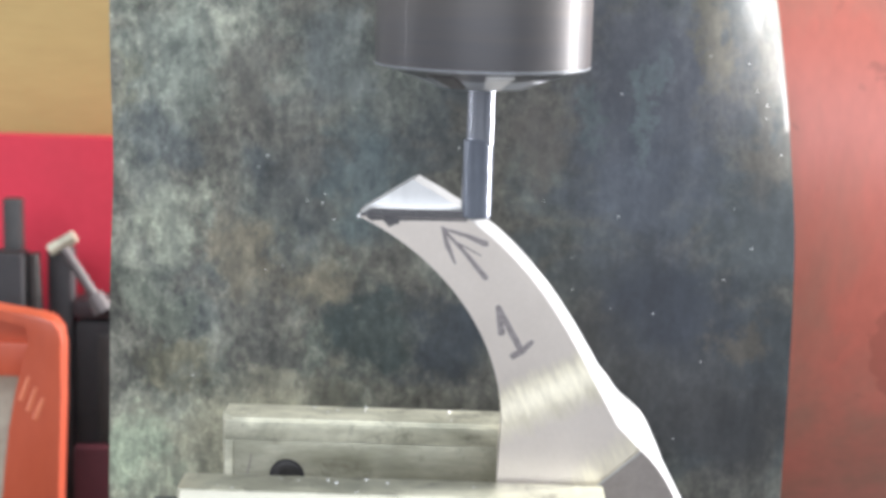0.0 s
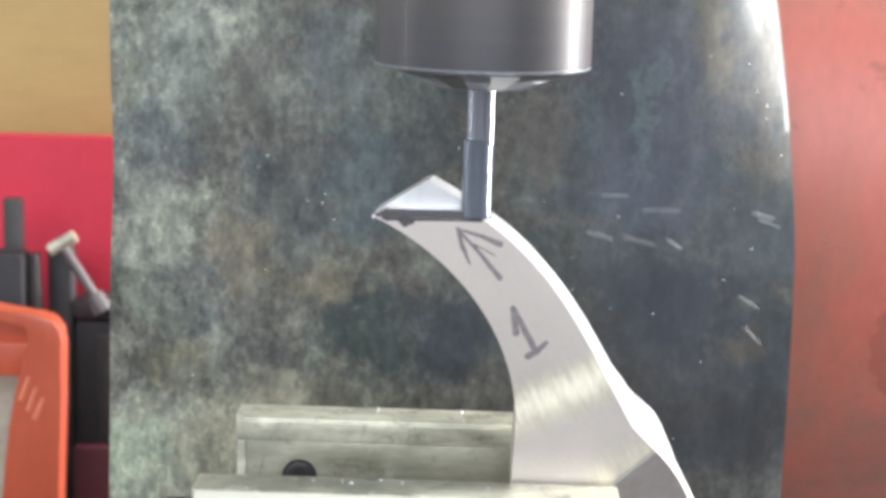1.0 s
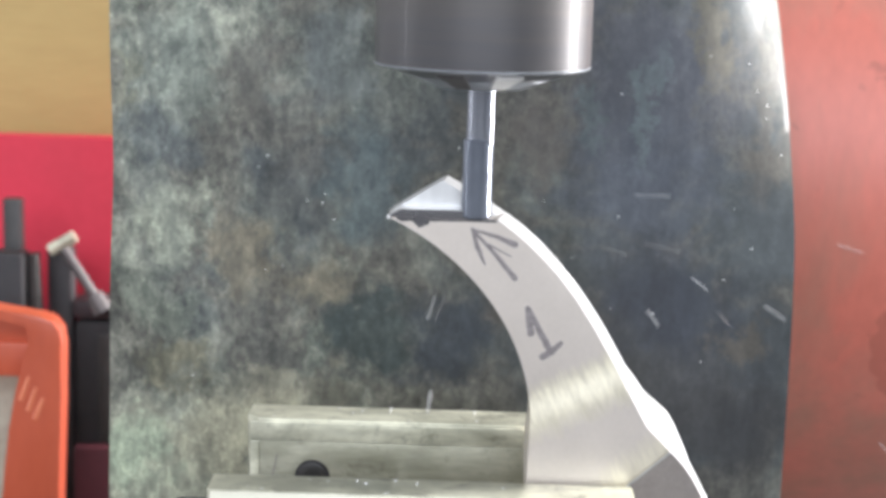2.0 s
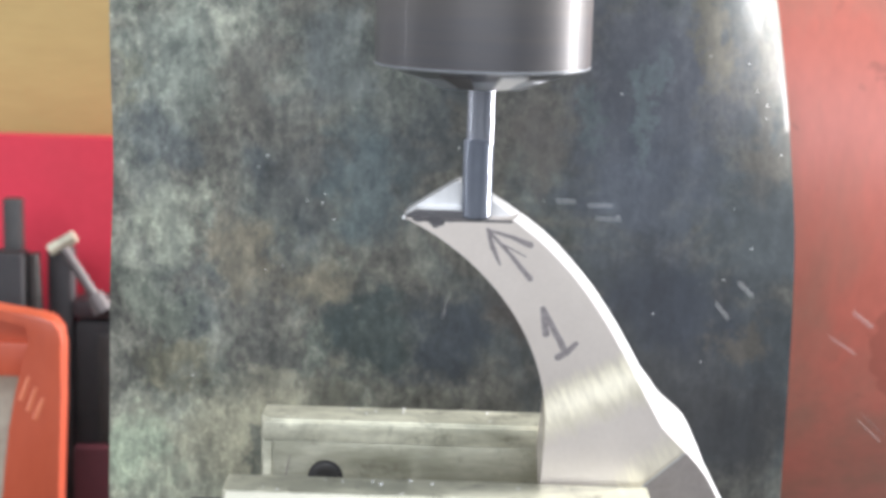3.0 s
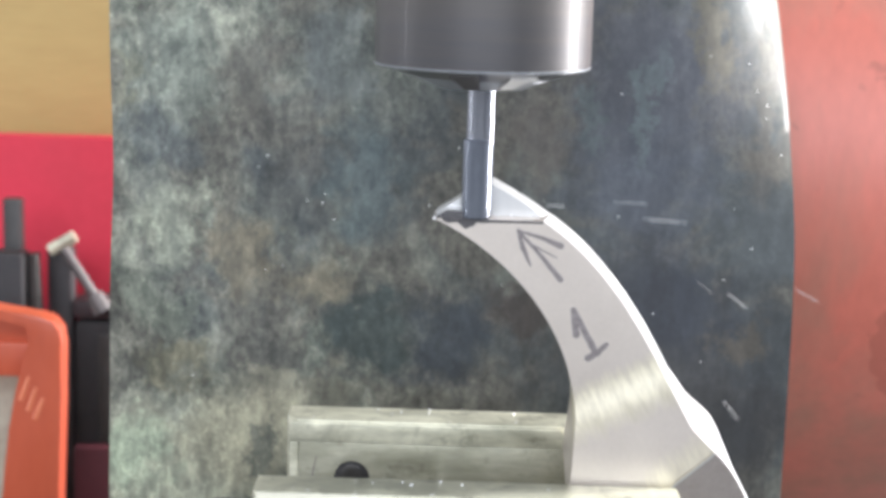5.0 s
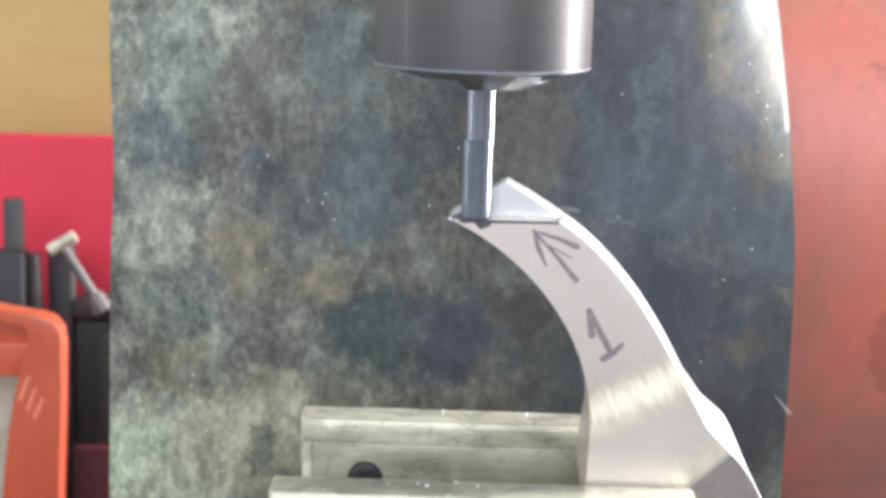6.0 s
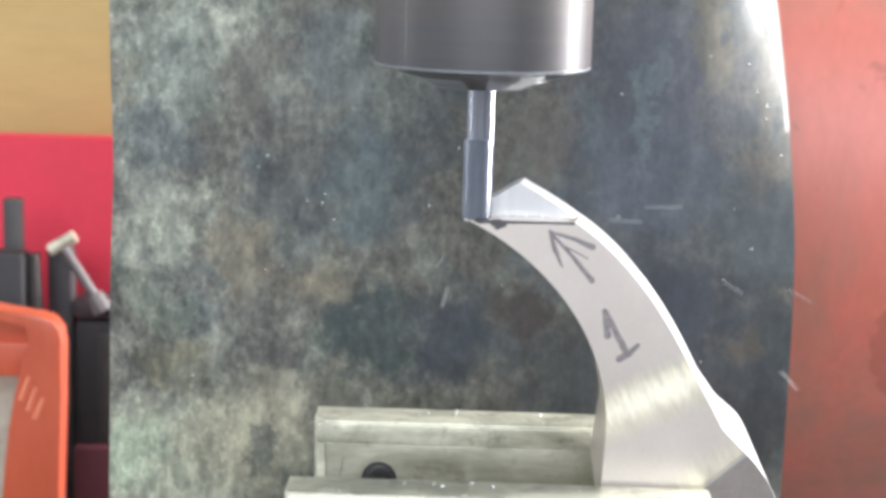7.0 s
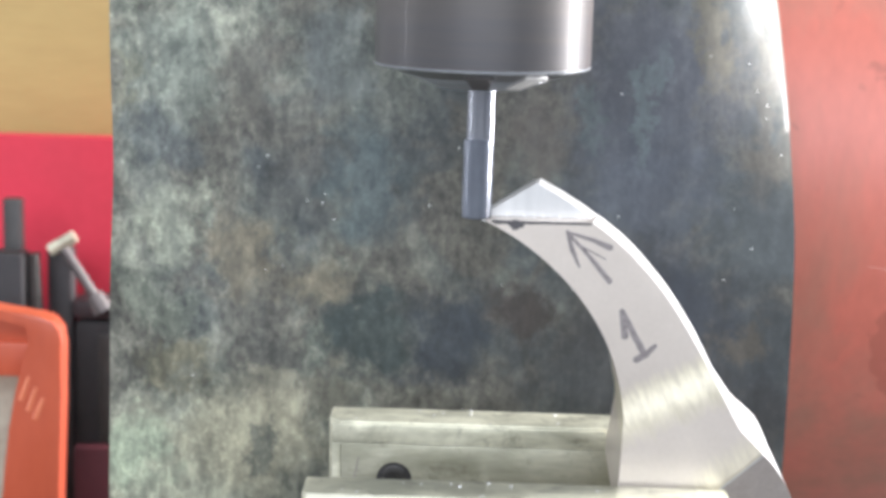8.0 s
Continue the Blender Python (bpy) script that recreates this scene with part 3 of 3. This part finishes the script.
    part("fin", bm, ALU_CUT, piece, "freshly milled thin end fin", angle=20)
    # burrs that the mill leaves along the ledge, and a bright one on the tip
    rnd = random.Random(41)
    for k in range(9):
        bm = bmesh.new()
        bmesh.ops.create_icosphere(bm, subdivisions=1, radius=0.00055 if k == 0 else rnd.uniform(0.00018, 0.00036))
        for v in bm.verts:
            v.co = Vector((v.co.x * rnd.uniform(0.7, 1.2), v.co.y * 0.8, v.co.z * rnd.uniform(0.7, 1.5)))
        at = (-0.0217, 0.0002, 0.1579) if k == 0 else (rnd.uniform(-0.019, 0.005), 0.0059, LEDGE * MM + 0.0002)
        part("burr", bm, CHIP, piece, "bright torn burr", at=Matrix.Translation(at))
    # felt-pen marks
    part("marker_line", stroke([(-16.5, 157.5), (-10, 157.5), (-4, 157.6), (5.8, 157.6)], [0.9, 0.8, 0.65, 0.6], seed=3), INK, piece, "black felt-pen cutting line")
    part("marker_blob", stroke([(-14.9, 157.3), (-13.6, 156.9), (-12.2, 157.0)], [1.6, 2.9, 1.8], -0.00016, 4), INK, piece)
    part("marker_blob", stroke([(-19.4, 157.7), (-18.2, 157.4), (-16.8, 157.5)], [0.6, 1.2, 0.9], -0.00016, 5), INK, piece)
    part("marker_arrow_shaft", stroke([(-0.2, 155.3), (5.6, 149.3), (11.0, 142.9)], [0.8, 1.0, 1.5], -0.00012, 6), INK_FAINT, piece, "grey felt-pen arrow shaft")
    part("marker_arrow_barb", stroke([(-0.2, 155.5), (1.2, 150.8), (3.2, 146.4)], [0.9, 1.3, 0.6], -0.00015, 7), INK_FAINT, piece)
    part("marker_arrow_barb", stroke([(0.0, 155.3), (6.2, 153.6), (10.8, 151.7)], [0.7, 1.1, 1.6], -0.00018, 8), INK_FAINT, piece)
    part("marker_arrow_hatch", stroke([(3.2, 152.0), (9.8, 148.6)], [0.5, 0.4], -0.00021, 9), INK_FAINT, piece)
    one = part("marker_digit", stroke([(14.7, 135.0), (20.6, 124.4)], [1.5, 1.7], -0.00012, 10), INK_FAINT, piece, "hand-drawn felt-pen figure 1")
    part("digit_flag", stroke([(14.8, 134.6), (15.7, 128.6)], [1.5, 1.8], -0.00015, 11), INK_FAINT, one)
    part("digit_foot", stroke([(19.0, 122.4), (21.4, 123.9), (23.6, 126.2)], [1.8, 1.6, 1.2], -0.00018, 12), INK_FAINT, one)
    return tagged(piece, "curved aluminium hook with felt-pen arrow and figure 1, being milled", "workpiece")


# ---- vise ----
def jaw_block(y0, y1, top, x0, x1, z0, cut):
    """A soft jaw whose inner end corners are cut off."""
    outline = [(x0, y1), (x0, y0 + cut), (x0 + cut * 0.8, y0), (x1, y0), (x1, y1)]
    bm = bmesh.new()
    lo = [bm.verts.new((x, y, z0)) for x, y in outline]
    hi = [bm.verts.new((x, y, top)) for x, y in outline]
    bm.faces.new(lo[::-1])
    bm.faces.new(hi)
    for k in range(5):
        n = (k + 1) % 5
        bm.faces.new((lo[k], lo[n], hi[n], hi[k]))
    bmesh.ops.bevel(bm, geom=bm.edges[:], offset=0.0008, segments=2, profile=0.6, affect="EDGES")
    return bm


def vise():
    v = new("vise")
    part("base", box(-0.095, 0.095, -0.05, 0.105, 0.0, 0.045, 0.002), IRON, v, "grey cast vise base")
    part("front_jaw", jaw_block(-0.0165, -0.0031, 0.0892, -0.0660, 0.0435, 0.045, 0.0012), JAW, v, "oily aluminium soft jaw")
    bm = bmesh.new()
    ends = [[bm.verts.new((x, y, z)) for y, z in ((-0.0164, 0.0889), (-0.0200, 0.0868), (-0.0200, 0.0450), (-0.0164, 0.0450))] for x in (-0.0648, 0.0430)]
    for k in range(4):
        bm.faces.new((ends[0][k], ends[0][(k + 1) % 4], ends[1][(k + 1) % 4], ends[1][k]))
    bm.faces.new(ends[0][::-1])
    bm.faces.new(ends[1])
    bmesh.ops.bevel(bm, geom=bm.edges[:], offset=0.0003, segments=2, profile=0.6, affect="EDGES")
    part("jaw_chamfer", bm, LIT_EDGE, v, "bright bevelled front edge of the jaw")
    back = jaw_block(0.0540, 0.0690, 0.0875, -0.0652, 0.0435, 0.045, 0.0042)
    jaw = part("back_jaw", back, JAW, v, "oily aluminium soft jaw with a bolt hole")
    part("jaw_face", box(-0.0612, 0.0425, 0.0535, 0.0539, 0.0460, 0.0807, 0.0001), JAW_DARK, jaw, "darker oil-smeared jaw face")
    part("scribe_mark", rod((-0.0560, 0.0534, 0.0765), (-0.0572, 0.0534, 0.0700), 0.00016, 0.0002, 8), CAST, jaw, "dark scribed scratch")
    part("jaw_step", box(-0.0640, 0.0425, 0.0531, 0.0539, 0.0808, 0.0867, 0.0003), JAW, jaw)
    part("jaw_step", box(-0.0640, -0.0613, 0.0531, 0.0539, 0.0460, 0.0807, 0.0003), JAW, jaw)
    # no recess: a flat black disc paints in the hole's dark inside
    hole = rod((-0.0454, 0.0533, 0.0700), (-0.0454, 0.0539, 0.0700), 0.0052, steps=40)
    sunk = part("bolt_hole_shade", hole, BLACK, jaw, "black disc painting the shade in a bolt hole")
    head = lathe([(0.0043, -0.0004), (0.0043, 0.0002), (0.0041, 0.0003), (0.0020, 0.0003), (0.0019, 0.0001)], 32)
    bmesh.ops.transform(head, matrix=pose(-0.0454, 0.0531, 0.0700, 90, 0, 0), verts=head.verts)
    part("bolt_head", head, GREY, sunk, "dull steel socket bolt head")
    return tagged(v, "aluminium-jawed machine vise scattered with metal chips", "vise")


# ---- backdrop left of the sheet ----
def backdrop_left():
    ob = part("plywood_board", box(-0.30, -0.08, 0.420, 0.436, BENCH_Z, 0.42, 0.001), WOOD)
    tagged(ob, "tan plywood board standing upright behind a red panel", "board")
    ob = part("red_partition", box(-0.29, -0.09, 0.390, 0.402, BENCH_Z, 0.1275, 0.001), RED)
    tagged(ob, "crimson plastic panel leaning before the plywood", "panel")

    ob = part("flat_bar", box(-0.2120, -0.2035, 0.345, 0.352, BENCH_Z, 0.1030, 0.0008), GREY)
    tagged(ob, "dark grey steel flat bar standing upright", "steel bar")
    ob = part("black_block", box(-0.2400, -0.1990, 0.330, 0.344, BENCH_Z, 0.0800, 0.002), BLACK)
    tagged(ob, "black steel tool block", "tool block")
    bm = rod((-0.1965, 0.338, 0.0790), (-0.1880, 0.338, BENCH_Z + 0.004), 0.0035)
    ob = part("leaning_rod", bm, GREY)
    tagged(ob, "dark steel rod leaning on a block", "rod")
    ob = part("black_bar", box(-0.1935, -0.1815, 0.352, 0.362, BENCH_Z, 0.0790, 0.002), BLACK)
    tagged(ob, "black steel bar standing upright", "steel bar")
    case = new("black_case")
    part("body", box(-0.1815, -0.150, 0.352, 0.372, BENCH_Z, 0.0440, 0.004), BLACK, case)
    part("lid", box(-0.1817, -0.1498, 0.3512, 0.3722, 0.0446, 0.0540, 0.0025), MAROON_BLACK, case, "brownish black lid")
    part("side_rail", box(-0.1690, -0.1590, 0.3490, 0.3519, BENCH_Z, 0.0380, 0.0012), GREY, case, "dull grey upright rail")
    tagged(case, "black tool case standing behind the sheet metal", "tool case")
    ob = part("maroon_box", box(-0.1800, -0.150, 0.342, 0.350, BENCH_Z, -0.0160, 0.002), MAROON)
    tagged(ob, "dark red small box low beside the case", "box")

    t = new("t_handle_wrench")
    part("crossbar", rod((-0.1885, 0.340, 0.0802), (-0.1770, 0.340, 0.0872), 0.0031), JAW, t, "bright chrome crossbar")
    part("shaft", rod((-0.1832, 0.340, 0.0830), (-0.1674, 0.340, 0.0580), 0.0025), CHROME, t)
    part("socket", rod((-0.1684, 0.340, 0.0596), (-0.1637, 0.340, 0.0521), 0.0042, 0.0052), CHROME, t, "dull hexagonal socket end")
    tagged(t, "dull chrome T-handle wrench leaning on a black case", "wrench")

    clamp = new("orange_clamp")
    rim = [(-0.1615, -0.115), (-0.1578, -0.005), (-0.1561, 0.0395), (-0.1553, 0.0634), (-0.1562, 0.0694), (-0.1591, 0.0733), (-0.1648, 0.0755), (-0.1833, 0.0780), (-0.2200, 0.0778)]
    hollow = [(-0.2200, 0.0720), (-0.1834, 0.0717), (-0.1723, 0.0690), (-0.1715, 0.0672), (-0.1720, 0.0629), (-0.1751, 0.0509), (-0.1781, 0.0388), (-0.1808, 0.0242), (-0.1830, 0.0071), (-0.1842, -0.0058), (-0.1870, -0.115)]
    post = [(x - 0.0030, z - 0.0028) for x, z in rim] + hollow
    part("frame", prism(post, 0.238, 0.250, 0.0014), ORANGE, clamp, "orange plastic frame with scuffed rib")
    part("recess", box(-0.2245, -0.1660, 0.2545, 0.258, 0.0560, 0.0700, 0.0006), ORANGE, clamp)
    part("web", box(-0.2245, -0.1690, 0.2515, 0.2635, 0.0430, 0.0575, 0.0012), ORANGE, clamp)
    # scuffed ribs with their highlights painted in as a paler orange
    for x, z, n in ((-0.1722, 0.0470, 0.010), (-0.1692, 0.0425, 0.010), (-0.1664, 0.0380, 0.009)):
        part("rib", rod((x, 0.2386, z), (x - 0.0034, 0.2386, z - n), 0.0009, 0.0013, 10), SCUFF_GLINT, clamp, "scuffed raised rib")
    part("foot", box(-0.2300, -0.1500, 0.232, 0.274, BENCH_Z, BENCH_Z + 0.006, 0.001), ORANGE, clamp)
    tagged(clamp, "glossy orange plastic clamp frame standing upright", "clamp")
    # flat strip added in place of a pale, curved metallic thing
    ob = part("pale_strip", box(-0.2245, -0.1830, 0.276, 0.279, BENCH_Z, 0.0415, 0.0005), CREAM)
    tagged(ob, "flat cream strip in place of a pale metallic thing behind the orange frame", "card")


def board_y(z):
    return 0.250 + (3.0 if z > 0.12 else 4.6) * (z - 0.12) ** 2


def backdrop_right():
    # bowed board: its lower half leans away
    bm = bmesh.new()
    rows, cols = 40, 12
    grid = []
    for j in range(rows + 1):
        z = BENCH_Z + (0.36 - BENCH_Z) * j / rows
        y = board_y(z)
        grid.append([bm.verts.new((0.085 + 0.145 * i / cols, y, z)) for i in range(cols + 1)])
    for a, b in zip(grid, grid[1:]):
        for i in range(cols):
            bm.faces.new((a[i], a[i + 1], b[i + 1], b[i]))
    res = bmesh.ops.extrude_face_region(bm, geom=bm.faces[:])
    for v in res["geom"]:
        if isinstance(v, bmesh.types.BMVert):
            v.co.y += 0.008
    ob = part("red_board", bm, SALMON)
    tagged(ob, "salmon-red lacquered board standing beside the sheet metal", "board")
    # a low cushion that thins out to nothing at its rim
    bm, n, rings = bmesh.new(), 40, []
    for q in (1.0, 0.95, 0.88, 0.78, 0.6, 0.3):
        ring = []
        for k in range(n):
            a = 2 * math.pi * k / n
            c, s = math.cos(a), math.sin(a)
            x, z = 0.209 + 0.034 * q * math.copysign(abs(c) ** 0.6, c), 0.092 + 0.062 * q * math.copysign(abs(s) ** 0.7, s)
            ring.append(bm.verts.new((x + 0.0022 * math.sin(z * 80), board_y(z) + 0.0004 - 0.0013 * (1 - q * q) ** 0.8, z)))
        rings.append(ring)
    for lo, hi in zip(rings, rings[1:]):
        for k in range(n):
            bm.faces.new((lo[k], lo[(k + 1) % n], hi[(k + 1) % n], hi[k]))
    bm.faces.new(rings[-1])
    bm.faces.new(rings[0][::-1])
    ob = part("red_pad", bm, PAD)
    tagged(ob, "dull dark-red rounded pad fixed on the red board", "pad")


# ---- chips ----
FEED = [(0.0, 0.0), (0.5, 12.7), (1.0, 26.0), (1.5, 38.8), (3.0, 79.5), (3.5, 92.5), (4.0, 106.0), (4.5, 119.5),
        (6.0, 161.0), (6.5, 174.5), (7.0, 189.3), (7.5, 204.8), (8.0, 220.0)]


def feed(t):
    """The table's travel at t seconds."""
    ts, ds = [a for a, _ in FEED], [b for _, b in FEED]
    return float(np.interp(t, ts, ds)) * 0.1449 * MM


STRIP_END, CUT_AT, SLIVERS = -21.4, 6.1, 50
SLIVER_W = (CUT_AT - STRIP_END) / SLIVERS
chips = []


def uncut_strip():
    """The strip still to be milled away: slivers that ride on the work until the mill throws them off."""
    for k in range(SLIVERS):
        a = STRIP_END + SLIVER_W * k
        mid = a + SLIVER_W / 2
        top = min(160.1, 158.5 + 0.57 * (mid - STRIP_END))
        h, w = (top - LEDGE) * MM / 4, SLIVER_W * MM / 2
        for tier in (0, 1):
            for layer in (0, 1, 2):
                bm = box(-w, w, -0.00099, 0.00099, -h + 0.00001, h - 0.00001)
                for f in bm.faces:
                    f.normal_update()
                    f.material_index = 1 if layer == 0 and f.calc_center_median().y < -0.0009 else 0
                ob = part("metal_chip", bm, [CHIP, INK])
                at = Vector((mid * MM, 0.0010 + 0.0020 * layer, LEDGE * MM + 0.00002 + h * (1 + 2 * tier)))
                ob.matrix_basis = Matrix.Translation(at)
                tagged(ob, "small aluminium sliver cut from the marked strip", "metal chip", group="milled chips")
                chips.append((ob, at, len(chips)))


def loose_chips():
    """Crumbs lying on the two jaws; they ride with the vise."""
    rnd = random.Random(5)
    made = []
    for k in range(20):
        x = rnd.uniform(-0.060, 0.040)
        on_front = rnd.random() < 0.55
        y = rnd.uniform(-0.0160, -0.0045) if on_front else rnd.uniform(0.0555, 0.0675)
        z = 0.0892 if on_front else 0.0875
        if not on_front and x > 0.012 or on_front and x > 0.013:
            x -= 0.05
        s = rnd.uniform(0.00022, 0.0005)
        bm = bmesh.new()
        bmesh.ops.create_icosphere(bm, subdivisions=1, radius=s)
        for v in bm.verts:
            v.co = Vector((v.co.x * rnd.uniform(0.8, 2.0), v.co.y, v.co.z * 0.6)) * rnd.uniform(0.7, 1.2)
        low = min(v.co.z for v in bm.verts)
        ob = part("chip_crumb", bm, CHIP)
        ob.matrix_basis = pose(x, y, z - low, 0, 0, rnd.uniform(0, 180))
        tagged(ob, "bright aluminium crumb lying on a vise jaw", "metal chip", group="crumbs on the jaws")
        made.append((ob, ob.matrix_basis.copy()))
    return made


def stuck_chips():
    """Bright flecks that oil holds to the sheet."""
    rnd = random.Random(23)
    places = [(0.0987, 0.1899), (0.1019, 0.1807), (0.1055, 0.1760), (0.1111, 0.1596), (0.1054, 0.1719), (-0.0643, 0.1518), (-0.0613, 0.1557), (-0.0417, 0.1435), (-0.0426, 0.1404), (-0.0385, 0.1348), (0.0417, 0.1243), (0.0557, 0.1794), (-0.0068, 0.1402), (-0.0862, 0.0796), (0.0552, 0.1072), (0.0927, 0.1181), (0.0696, 0.1057), (0.1015, 0.1290), (0.0951, 0.1422), (0.0867, 0.0895), (0.0190, 0.1605), (-0.0476, 0.1409)]
    places += [(rnd.uniform(-0.10, 0.10), rnd.uniform(0.05, 0.20)) for k in range(12)]
    for x, z in places:
        s = rnd.uniform(0.00012, 0.00030)
        bm = bmesh.new()
        bmesh.ops.create_icosphere(bm, subdivisions=1, radius=s)
        for v in bm.verts:
            v.co = Vector((v.co.x * rnd.uniform(0.7, 1.9), v.co.y, v.co.z * rnd.uniform(0.7, 1.5)))
        ob = part("stuck_fleck", bm, CHIP)
        ob.matrix_basis = pose(x, sheet_y(x, z) - 0.00005, z, 0, rnd.uniform(0, 180), 0)
        tagged(ob, "bright aluminium fleck stuck to the oily sheet", "metal chip", group="flecks on the sheet")


def smoke_material():
    m, nt, bsdf = nodes_of("thin_smoke")
    vec = coords(nt)
    bsdf.inputs["Base Color"].default_value = (0.60, 0.74, 0.95, 1)
    bsdf.inputs["Roughness"].default_value = 1.0
    bsdf.inputs["Specular IOR Level"].default_value = 0.0
    nt.links.new(ramp_of(nt, noise_of(nt, vec, 190, 4), [(0.36, (0.0, 0.0, 0.0)), (0.75, (0.13, 0.13, 0.13))]), bsdf.inputs["Alpha"])
    return m


def smoke_puffs():
    """Thin wisps that leave the cut and rise past the holder."""
    metal = smoke_material()
    out = []
    for k in range(16):
        rnd = random.Random(300 + k)
        bm = bmesh.new()
        bmesh.ops.create_icosphere(bm, subdivisions=3, radius=0.0048)
        for v in bm.verts:
            lump = noise.noise(v.co * 260 + Vector((k * 3.1, 0, 0)))
            v.co = Vector((v.co.x * 1.25, v.co.y * 0.6, v.co.z * 0.85)) * (1 + 0.45 * lump)
        ob = part("smoke_wisp", bm, metal)
        ob.visible_shadow = False
        tagged(ob, "thin bluish smoke wisp from the cut", "smoke", group="smoke from the cut")
        out.append((ob, k, rnd))
    return out


# ---- build ----
room()
bench()
chip_guard()
backdrop_left()
backdrop_right()
tool = cutter()
work = hook()
grip = vise()
crumbs = loose_chips()
uncut_strip()
stuck_chips()
smoke = smoke_puffs()


def motions():
    times = [0.25 * k for k in range(33)]
    ride = [(t, Vector((feed(t), 0, 0))) for t in times]
    for ob in (work, grip):
        walk(ob, [(t, Matrix.Translation(v)) for t, v in ride])
    for ob, m in crumbs:
        walk(ob, [(t, Matrix.Translation(v) @ m) for t, v in ride])
    # the spindle seems to creep, as its speed nearly matches the shutter
    walk(tool, [(t, Matrix.Translation(TOOL) @ pose(0, 0, 0, 0, 0, 3.1 * t)) for t in (0.0, 2.0, 4.0, 6.0, 8.0)])
    # the smoke starts within the arm, leaves at the mill and is drawn up past the holder
    for ob, k, rnd in smoke:
        rest = Vector((0.0195, 0.0130, 0.1290))
        out = 6.535 + 0.015 * k
        rows = [(t, Matrix.Translation(rest + v)) for t, v in ride if t < out - 0.26]
        rows.append((out - 0.22, Matrix.Translation(rest + Vector((feed(out - 0.22), 0, 0)))))
        via = [Vector((0.030, 0.0110, 0.1440)), Vector((0.0165, 0.0095, 0.1600)),
               Vector((0.0190 + rnd.uniform(-0.004, 0.003), 0.0120, 0.1720)), Vector((0.0290 + rnd.uniform(-0.005, 0.004), 0.0140, 0.1830 + rnd.uniform(-0.003, 0.003))),
               Vector((0.0400 + rnd.uniform(-0.004, 0.004), 0.0170, 0.1950)), Vector((0.0455, 0.0200, 0.2150)), Vector((0.0470, 0.0220, 0.2600))]
        for j, p in enumerate(via):
            rows.append((out - 0.10 + 0.064 * j, Matrix.Translation(p) @ pose(0, 0, 0, 0, -18 * j, 0)))
        rows.append((SECONDS, Matrix.Translation((0.0470, 0.0220, 0.3400)) @ pose(0, 0, 0, 0, -120, 0)))
        walk(ob, rows)
    # each sliver rides until the mill reaches it, then flies off and drops on the table
    for ob, at, k in chips:
        rnd = random.Random(100 + k)
        reach = (CUT_AT + rnd.uniform(-0.6, 4.4)) * MM
        leave = next((t / 60 for t in range(481) if at.x + feed(t / 60) >= reach), None)
        if leave is not None:
            # the edge sheds its slivers in bursts
            leave = max(0.034, 0.25 * math.ceil((leave + 0.08) / 0.25) - rnd.uniform(0.015, 0.12))
        if leave is None or leave > 7.97:
            walk(ob, [(t, Matrix.Translation(at + v)) for t, v in ride])
            continue
        rows = [(t, Matrix.Translation(at + v)) for t, v in ride if t < leave - 0.05]
        start = at + Vector((feed(leave), 0, 0))
        speed = Vector((rnd.uniform(0.65, 1.45), rnd.uniform(-0.15, 0.12), rnd.uniform(-0.15, 0.35)))
        if rnd.random() < 0.12:
            speed = Vector((rnd.uniform(-0.35, -0.05), rnd.uniform(-0.55, -0.35), rnd.uniform(-0.6, -0.1)))
        spin = rnd.uniform(-900, 900)
        if not rows:
            rows = [(0.0, Matrix.Translation(at))]
        if leave - 0.034 > rows[-1][0] + 0.02:
            rows.append((leave - 0.034, Matrix.Translation(at + Vector((feed(leave - 0.034), 0, 0)))))
        s = 0.0
        while True:
            t = leave + s
            p = start + speed * s + Vector((0, 0, -4.9 * s * s))
            done = p.z < 0.003
            if done:
                p.z = 0.003
            if t > SECONDS:
                break
            rows.append((t, Matrix.Translation(p) @ pose(0, 0, 0, spin * s * 0.25, spin * s, 0)))
            if done:
                break
            s += 1 / 30
        if rows[-1][0] < SECONDS - 0.05:
            rows.append((SECONDS, rows[-1][1]))
        walk(ob, rows)


motions()
